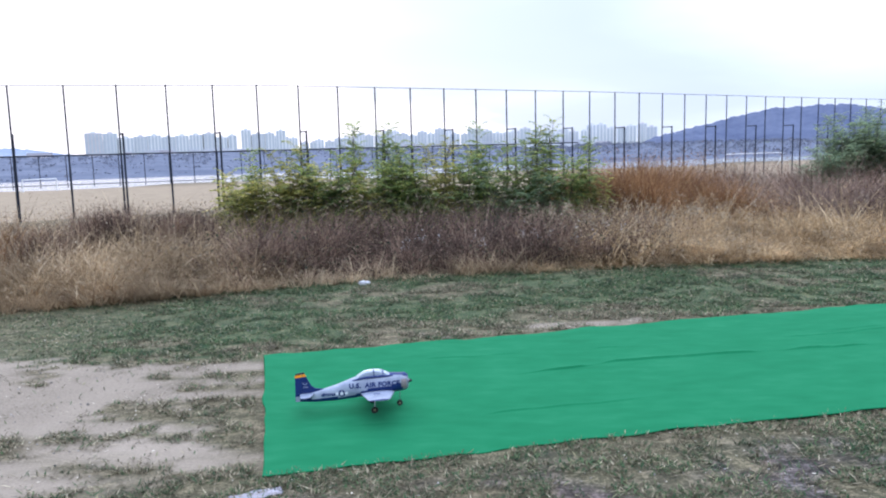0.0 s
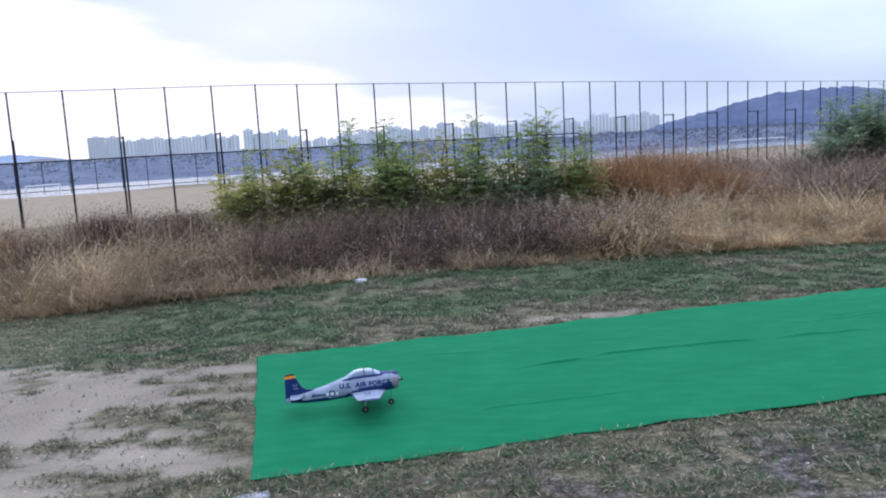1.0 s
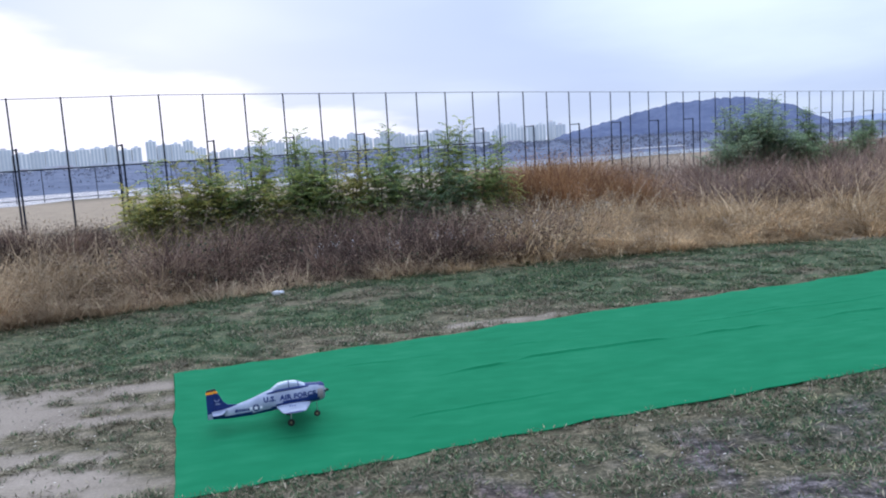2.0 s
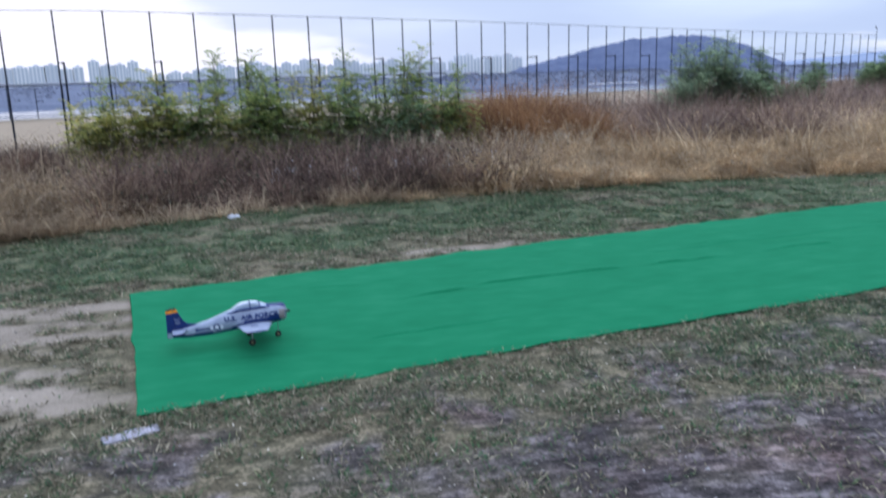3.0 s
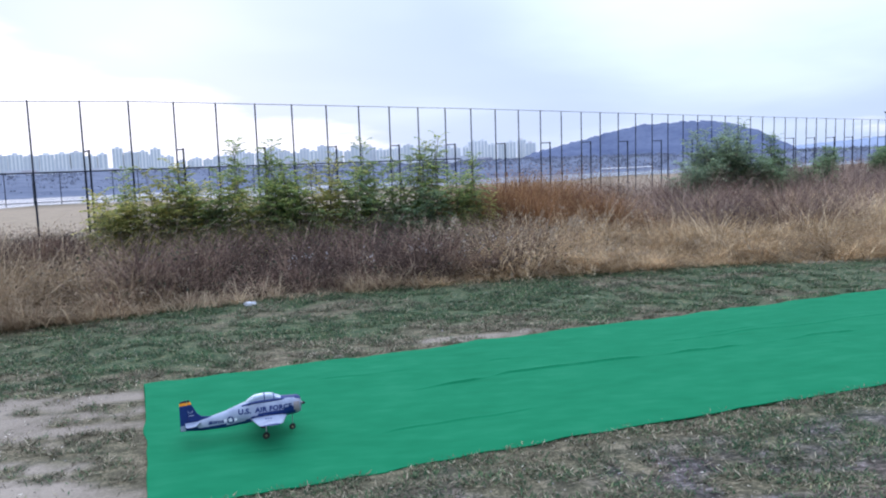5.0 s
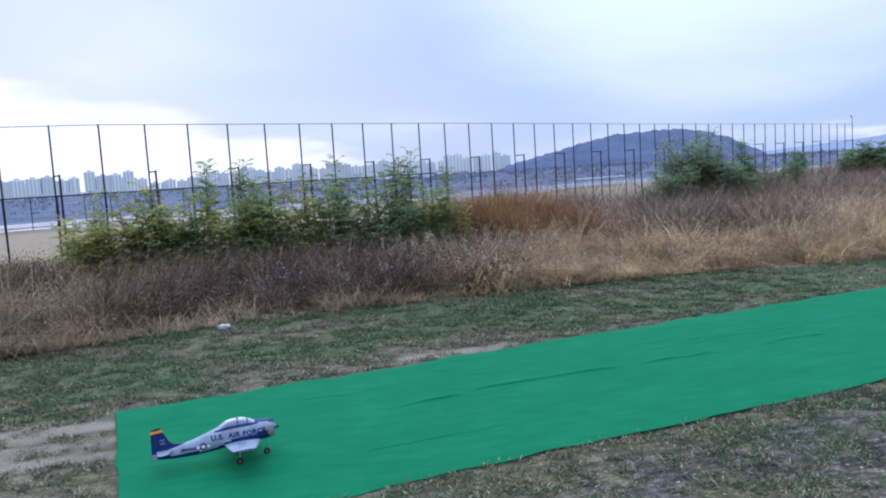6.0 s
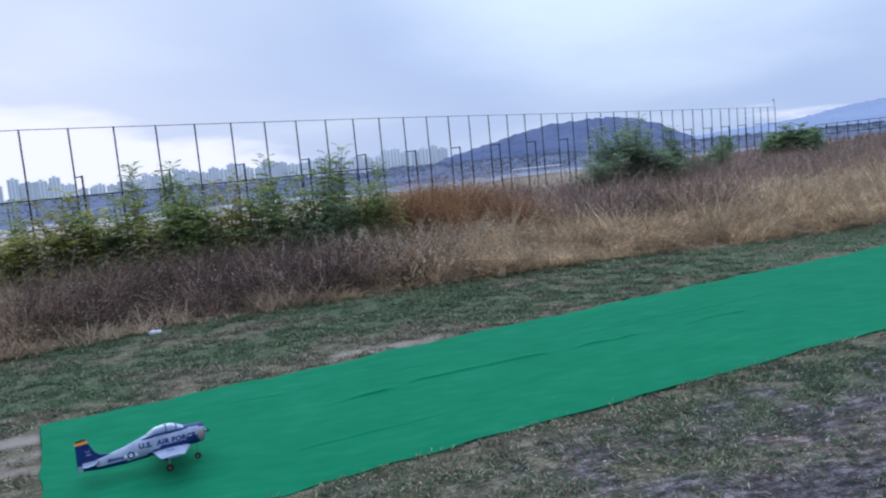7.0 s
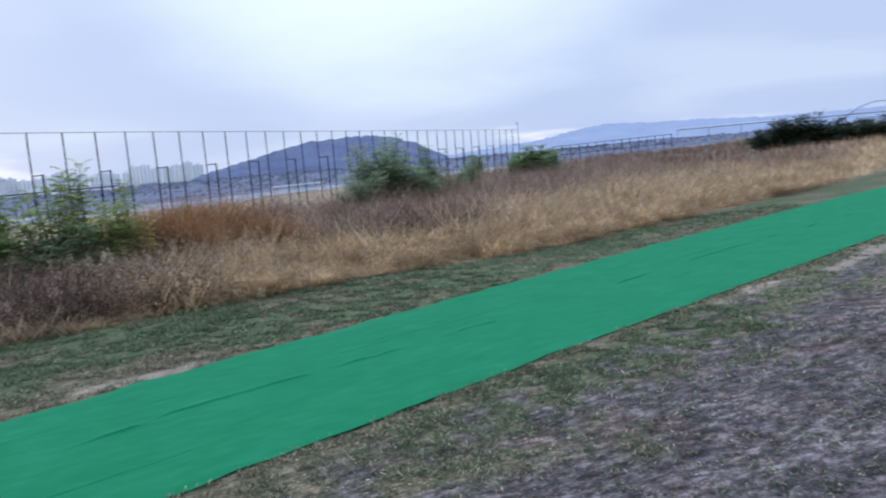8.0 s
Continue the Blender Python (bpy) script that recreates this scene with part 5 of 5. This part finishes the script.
cowl_slot = [(2 if i >= 6 else 1 if math.sin(2 * math.pi * (k + 0.5) / 32) > 0.72 and i < 4 else 0) for i in range(len(prof) - 1) for k in range(32)]
cowl = part("engine_cowl", mesh_arrays("engine_cowl", vs, quads, None, [COWL, NAVY, INK], cowl_slot), None, plane, "grey engine cowl with a worn tan patch")
bm = bmesh.new()
ring = []
for i in range(5):
    for j in range(5):
        a = math.pi + 0.10 + (j - 2) * 0.26
        ring.append(bm.verts.new(local(0.650 + i * 0.008, 0.0585 * 0.955 * math.cos(a), 0.1445 + 0.0585 * math.sin(a))))
for i in range(4):
    for j in range(4):
        bm.faces.new((ring[i * 5 + j], ring[i * 5 + j + 1], ring[i * 5 + j + 6], ring[i * 5 + j + 5]))
part("worn_patch", bm, TANPAINT, cowl)

# spinner and two-bladed propeller
bm = bmesh.new()
add_tube(bm, [local(x, 0, 0.1445) for x in (0.665, 0.700, 0.708)], [0.011, 0.011, 0.010], 16)
spinner = part("spinner", bm, WIRE, plane, "bright spinner with black tip")
part("spinner_tip", tube([local(x, 0, 0.1445) for x in (0.708, 0.716, 0.723)], [0.009, 0.0085, 0.003], 14), INK, spinner)
for s in (-1, 1):
    bm = bmesh.new()
    cols = []
    for t in np.linspace(0, 1, 9):
        chord, twist, r = 0.004 + 0.011 * math.sin(math.pi * min(0.15 + t * 0.8, 1)), radians(55 - 38 * t), 0.008 + 0.098 * t
        way = Vector((0, s * math.cos(radians(16)), s * -math.sin(radians(16))))
        flat = Vector((math.sin(twist) * s * 0.6, -math.sin(radians(16)) * math.cos(twist), -math.cos(radians(16)) * math.cos(twist)))
        c = Vector(local(0.7, 0, 0.1445)) + way * float(r)
        off = Vector((0.0012, 0, 0))
        cols.append([bm.verts.new(c + flat * float(chord)), bm.verts.new(c + off), bm.verts.new(c - flat * float(chord)), bm.verts.new(c - off)])
    for p, q in zip(cols, cols[1:]):
        for k in range(4):
            bm.faces.new((p[k], p[(k + 1) % 4], q[(k + 1) % 4], q[k]))
    bm.faces.new(cols[-1])
    bm.faces.new(cols[0][::-1])
    bmesh.ops.recalc_face_normals(bm, faces=bm.faces)
    part("propeller_blade", bm, INK, plane, smoothed=True)

# canopy: blown bubble, sill and hoops
cx = np.linspace(0.352, 0.598, 25)


def hood(x):
    t = (x - 0.352) / (0.598 - 0.352)
    zc, hh, hw = station(x)
    deck = zc + 0.70 * hh
    rise = np.interp(t, [0, 0.12, 0.3, 0.5, 0.68, 0.84, 1.0], [0.008, 0.026, 0.042, 0.046, 0.042, 0.028, 0.010])
    return deck, rise, hw * np.interp(t, [0, 0.25, 0.7, 1], [0.45, 0.76, 0.78, 0.55])


def hoop(x, grow=0.0, n=16):
    deck, rise, w = hood(x)
    return [local(x, (w + grow) * math.cos(math.pi * k / n), deck - 0.008 + (rise + 0.008 + grow) * math.sin(math.pi * k / n) ** 0.8) for k in range(n + 1)]


v = np.array([hoop(x) for x in cx])
canopy = part("canopy", mesh_arrays("canopy", v, grid_faces(25, 17), mats=[GLASS]), None, plane, "clear bubble canopy with dark frames")
for x in (0.484, 0.540):
    part("hoop", tube(hoop(x, 0.0008), [0.0032] * 17, 5), NAVY, canopy)
for s in (-1, 1):
    part("sill", tube([local(x, s * (hood(x)[2] + 0.004), hood(x)[0] + 0.004) for x in cx], [0.0075] * 25, 6), NAVY, canopy)
for x, r in ((0.54, 0.013), (0.46, 0.012)):
    deck = hood(x)[0]
    bm = bmesh.new()
    add_box(bm, local(x - 0.022, -0.016, deck - 0.012), local(x - 0.012, 0.016, deck + 0.024), 0.003)
    part("seat_back", bm, INK, canopy)


# wings, tail
def panel(name, root, tip, thick, mats, mat_of, parent, label=""):
    """A tapered aerofoil between two chords: each (x behind, x ahead, y, z)."""
    n, m = 14, 17
    vs, slots, quads = [], [], []
    for i in range(m):
        t = i / (m - 1)
        x0, x1, y, z = (a + (b - a) * t for a, b in zip(root, tip))
        th = thick * (1 - 0.45 * t) * (1 if i < m - 1 else 0.25)
        if i >= m - 2:
            x0, x1 = x0 + 0.006 * (i - m + 3), x1 - 0.010 * (i - m + 3)
        for k in range(n):
            a = 2 * math.pi * k / n
            u = 0.5 + 0.5 * math.cos(a)
            yt = math.sin(a) * (0.35 + 0.65 * u) * th * (0.9 if u > 0.05 else 0.4)
            vs.append(local(x0 + (x1 - x0) * u, y, z + yt * (1.0 if yt > 0 else 0.6)))
    for i in range(m - 1):
        for k in range(n):
            quads.append((i * n + k, i * n + (k + 1) % n, (i + 1) * n + (k + 1) % n, (i + 1) * n + k))
            slots.append(mat_of((i + 0.5) / (m - 1), 0.5 + 0.5 * math.cos(2 * math.pi * (k + 0.5) / n), math.sin(2 * math.pi * (k + 0.5) / n)))
    me = mesh_arrays(name, vs, quads, None, mats, slots)
    bm = bmesh.new()
    bm.from_mesh(me)
    bm.verts.ensure_lookup_table()
    bm.faces.new([bm.verts[(m - 1) * n + k] for k in range(n)])
    bm.faces.new([bm.verts[k] for k in range(n)][::-1])
    bmesh.ops.recalc_face_normals(bm, faces=bm.faces)
    bm.to_mesh(me)
    bm.free()
    return part(name, me, None, parent, label)


for s in (-1, 1):
    wing = panel("wing", (0.395, 0.610, s * 0.035, 0.092), (0.432, 0.552, s * 0.40, 0.128), 0.016, [FOAM, NAVY],
                 lambda t, u, side: 1 if (t > 0.93 or (u < 0.13 and side < 0)) else 0, plane)
    bm = bmesh.new()
    for k in range(3):
        add_box(bm, local(0.470 + k * 0.014, s * 0.24 - 0.012, 0.1305), local(0.479 + k * 0.014, s * 0.24 + 0.012, 0.1325))
    part("wing_marking", bm, NAVY, wing)
    panel("tailplane", (0.028, 0.118, s * 0.010, 0.105), (0.036, 0.088, s * 0.150, 0.110), 0.0055, [FOAM, NAVY], lambda t, u, side: 0, plane)


def plate(name, outline, half, mat, parent, label="", y=0.0):
    """An upright plate with softened edges, from its outline in x and z."""
    bm = bmesh.new()
    low = [bm.verts.new(local(x, y - half, z)) for x, z in outline]
    high = [bm.verts.new(local(x, y + half, z)) for x, z in outline]
    bm.faces.new(low)
    bm.faces.new(high[::-1])
    for k in range(len(outline)):
        j = (k + 1) % len(outline)
        bm.faces.new((low[k], high[k], high[j], low[j]))
    bmesh.ops.recalc_face_normals(bm, faces=bm.faces)
    bmesh.ops.bevel(bm, geom=bm.edges[:], offset=half * 0.35, segments=1, affect="EDGES")
    return part(name, bm, mat, parent, label)


fin = plate("fin", [(0.046, 0.095), (0.185, 0.128), (0.122, 0.136), (0.098, 0.155), (0.0700, 0.2095), (0.045, 0.208)], 0.0055, NAVY, plane, "navy tail fin with orange band")
plate("fin_band", [(0.0452, 0.2085), (0.0697, 0.2100), (0.0625, 0.2260), (0.0452, 0.2245)], 0.0055, ORANGE, fin)
plate("fin_cap", [(0.0452, 0.225), (0.0622, 0.2265), (0.0570, 0.2375), (0.0452, 0.239)], 0.0053, INK, fin)
rudder = plate("rudder", [(0.000, 0.058), (0.0455, 0.058), (0.0455, 0.2075), (0.002, 0.2045)], 0.0050, NAVY, plane)
plate("rudder_band", [(0.002, 0.205), (0.0435, 0.208), (0.0435, 0.224), (0.0025, 0.221)], 0.0050, ORANGE, rudder)
plate("rudder_cap", [(0.0025, 0.2215), (0.0435, 0.2245), (0.0435, 0.2385), (0.007, 0.231)], 0.0048, INK, rudder)
plate("rudder_foot", [(0.0005, 0.0585), (0.043, 0.0585), (0.043, 0.092), (0.001, 0.092)], 0.0054, FOAM, rudder)
# crest and bars on the fin
for s in (-1, 1):
    bm = bmesh.new()
    for k in range(7):
        a = math.pi * (1.05 + 0.9 * k / 6)
        cx_, cz_ = 0.062 + 0.012 * math.cos(a), 0.174 + 0.012 * math.sin(a)
        add_box(bm, local(cx_ - 0.0022, s * 0.0058 - 0.0006, cz_ - 0.0022), local(cx_ + 0.0022, s * 0.0058 + 0.0006, cz_ + 0.0022))
    for k in range(5):
        add_box(bm, local(0.052 + k * 0.0056, s * 0.0058 - 0.0006, 0.143), local(0.056 + k * 0.0056, s * 0.0058 + 0.0006, 0.150))
    part("fin_crest", bm, FOAM, fin)


# markings that follow the skin
def on_skin(me, s, lift=0.0012):
    for v in me.vertices:
        x, z = v.co.x + NOSE_X, v.co.z
        v.co.y = s * (skin_y(x, z) + lift)


def lettering(text, x, z, size, s, mat):
    cu = bpy.data.curves.new("lettering", "FONT")
    cu.body, cu.size, cu.extrude, cu.space_character, cu.align_x, cu.offset = text, size, 0.0, 1.12, "CENTER", 0.002
    tmp = bpy.data.objects.new("lettering", cu)
    scene.collection.objects.link(tmp)
    bpy.context.view_layer.update()
    me = bpy.data.meshes.new_from_object(tmp.evaluated_get(bpy.context.evaluated_depsgraph_get()))
    bpy.data.objects.remove(tmp)
    bm = bmesh.new()
    bm.from_mesh(me)
    bmesh.ops.subdivide_edges(bm, edges=[e for e in bm.edges if e.calc_length() > 0.006], cuts=2)
    bm.to_mesh(me)
    bm.free()
    for v in me.vertices:
        v.co = Vector((x - NOSE_X + (v.co.x if s < 0 else -v.co.x), 0, z + v.co.y + 0.02 * (v.co.x if s < 0 else -v.co.x)))
    on_skin(me, s)
    me.materials.clear()
    part("lettering", me, mat, plane)


def disc(x, z, points, mat, name, s, lift):
    bm = bmesh.new()
    c = bm.verts.new((x - NOSE_X, 0, z))
    ring = [bm.verts.new((x - NOSE_X + px, 0, z + pz)) for px, pz in points]
    for k in range(len(ring)):
        bm.faces.new((c, ring[k], ring[(k + 1) % len(ring)]))
    bmesh.ops.subdivide_edges(bm, edges=bm.edges[:], cuts=2, use_grid_fill=True)
    me = bpy.data.meshes.new(name)
    bm.to_mesh(me)
    bm.free()
    on_skin(me, s, lift)
    part(name, me, mat, plane)


for s in (-1, 1):
    lettering("U.S.", 0.365, 0.128, 0.041, s, NAVY)
    lettering("AIR FORCE", 0.533, 0.1315, 0.0395, s, NAVY)
    x, z = 0.283, 0.100
    disc(x, z, [(0.036 * a, 0.0075 * b) for a, b in ((-1, -1), (1, -1), (1, 1), (-1, 1))], WHITE_PAINT, "roundel_bar", s, 0.0010)
    disc(x, z, [(0.021 * math.cos(2 * math.pi * k / 28), 0.021 * math.sin(2 * math.pi * k / 28)) for k in range(28)], NAVY, "roundel_disc", s, 0.0016)
    disc(x, z, [((0.018 if k % 2 == 0 else 0.0075) * math.sin(math.pi * k / 5), (0.018 if k % 2 == 0 else 0.0075) * math.cos(math.pi * k / 5)) for k in range(10)], WHITE_PAINT, "roundel_star", s, 0.0032)
    # unreadable stencil behind the roundel
    bm = bmesh.new()
    for k in range(6):
        vsq = [bm.verts.new((0.172 + k * 0.0125 + dx - NOSE_X, 0, 0.087 + dz)) for dx, dz in ((0, 0), (0.009, 0), (0.009, 0.016), (0, 0.016))]
        bm.faces.new(vsq)
    me = bpy.data.meshes.new("stencil_bar")
    bm.to_mesh(me)
    bm.free()
    on_skin(me, s)
    part("stencil_bar", me, NAVY, plane)
    # antenna-like dark wedge at the boom
    disc(0.160, 0.096, [(0.010, -0.010), (0.012, 0.012), (-0.004, -0.010)], NAVY, "boom_wedge", s, 0.0012)


# undercarriage
def wheel(x, y, r, top, drop):
    leg = part("gear_leg", tube([local(x + 0.004, y * 0.86, top), local(x + 0.002, y * 0.96, r - drop + 0.02), local(x, y, r - drop)], [0.0026, 0.0024, 0.0022], 8), WIRE, plane)
    bm = bmesh.new()
    w = 0.0065
    rows = []
    for k in range(9):
        a = 2 * math.pi * k / 9
        rows.append((r - 0.0075 + 0.0075 * math.cos(a), w * math.sin(a)))
    grid = [[bm.verts.new(local(x + rr * math.cos(b), y + yy, r - drop + rr * math.sin(b))) for rr, yy in rows] for b in (2 * math.pi * j / 24 for j in range(24))]
    for j in range(24):
        for k in range(9):
            bm.faces.new((grid[j][k], grid[(j + 1) % 24][k], grid[(j + 1) % 24][(k + 1) % 9], grid[j][(k + 1) % 9]))
    bmesh.ops.recalc_face_normals(bm, faces=bm.faces)
    tyre = part("wheel", bm, RUBBER, leg, smoothed=True)
    part("wheel_hub", tube([local(x, y - 0.0055, r - drop), local(x, y + 0.0055, r - drop)], [r * 0.32, r * 0.32], 16), HUB, leg)


wheel(0.640, 0.0, 0.0195, 0.11, 0.011)
wheel(0.476, -0.130, 0.0215, 0.10, 0.015)
wheel(0.476, 0.130, 0.0215, 0.10, 0.015)
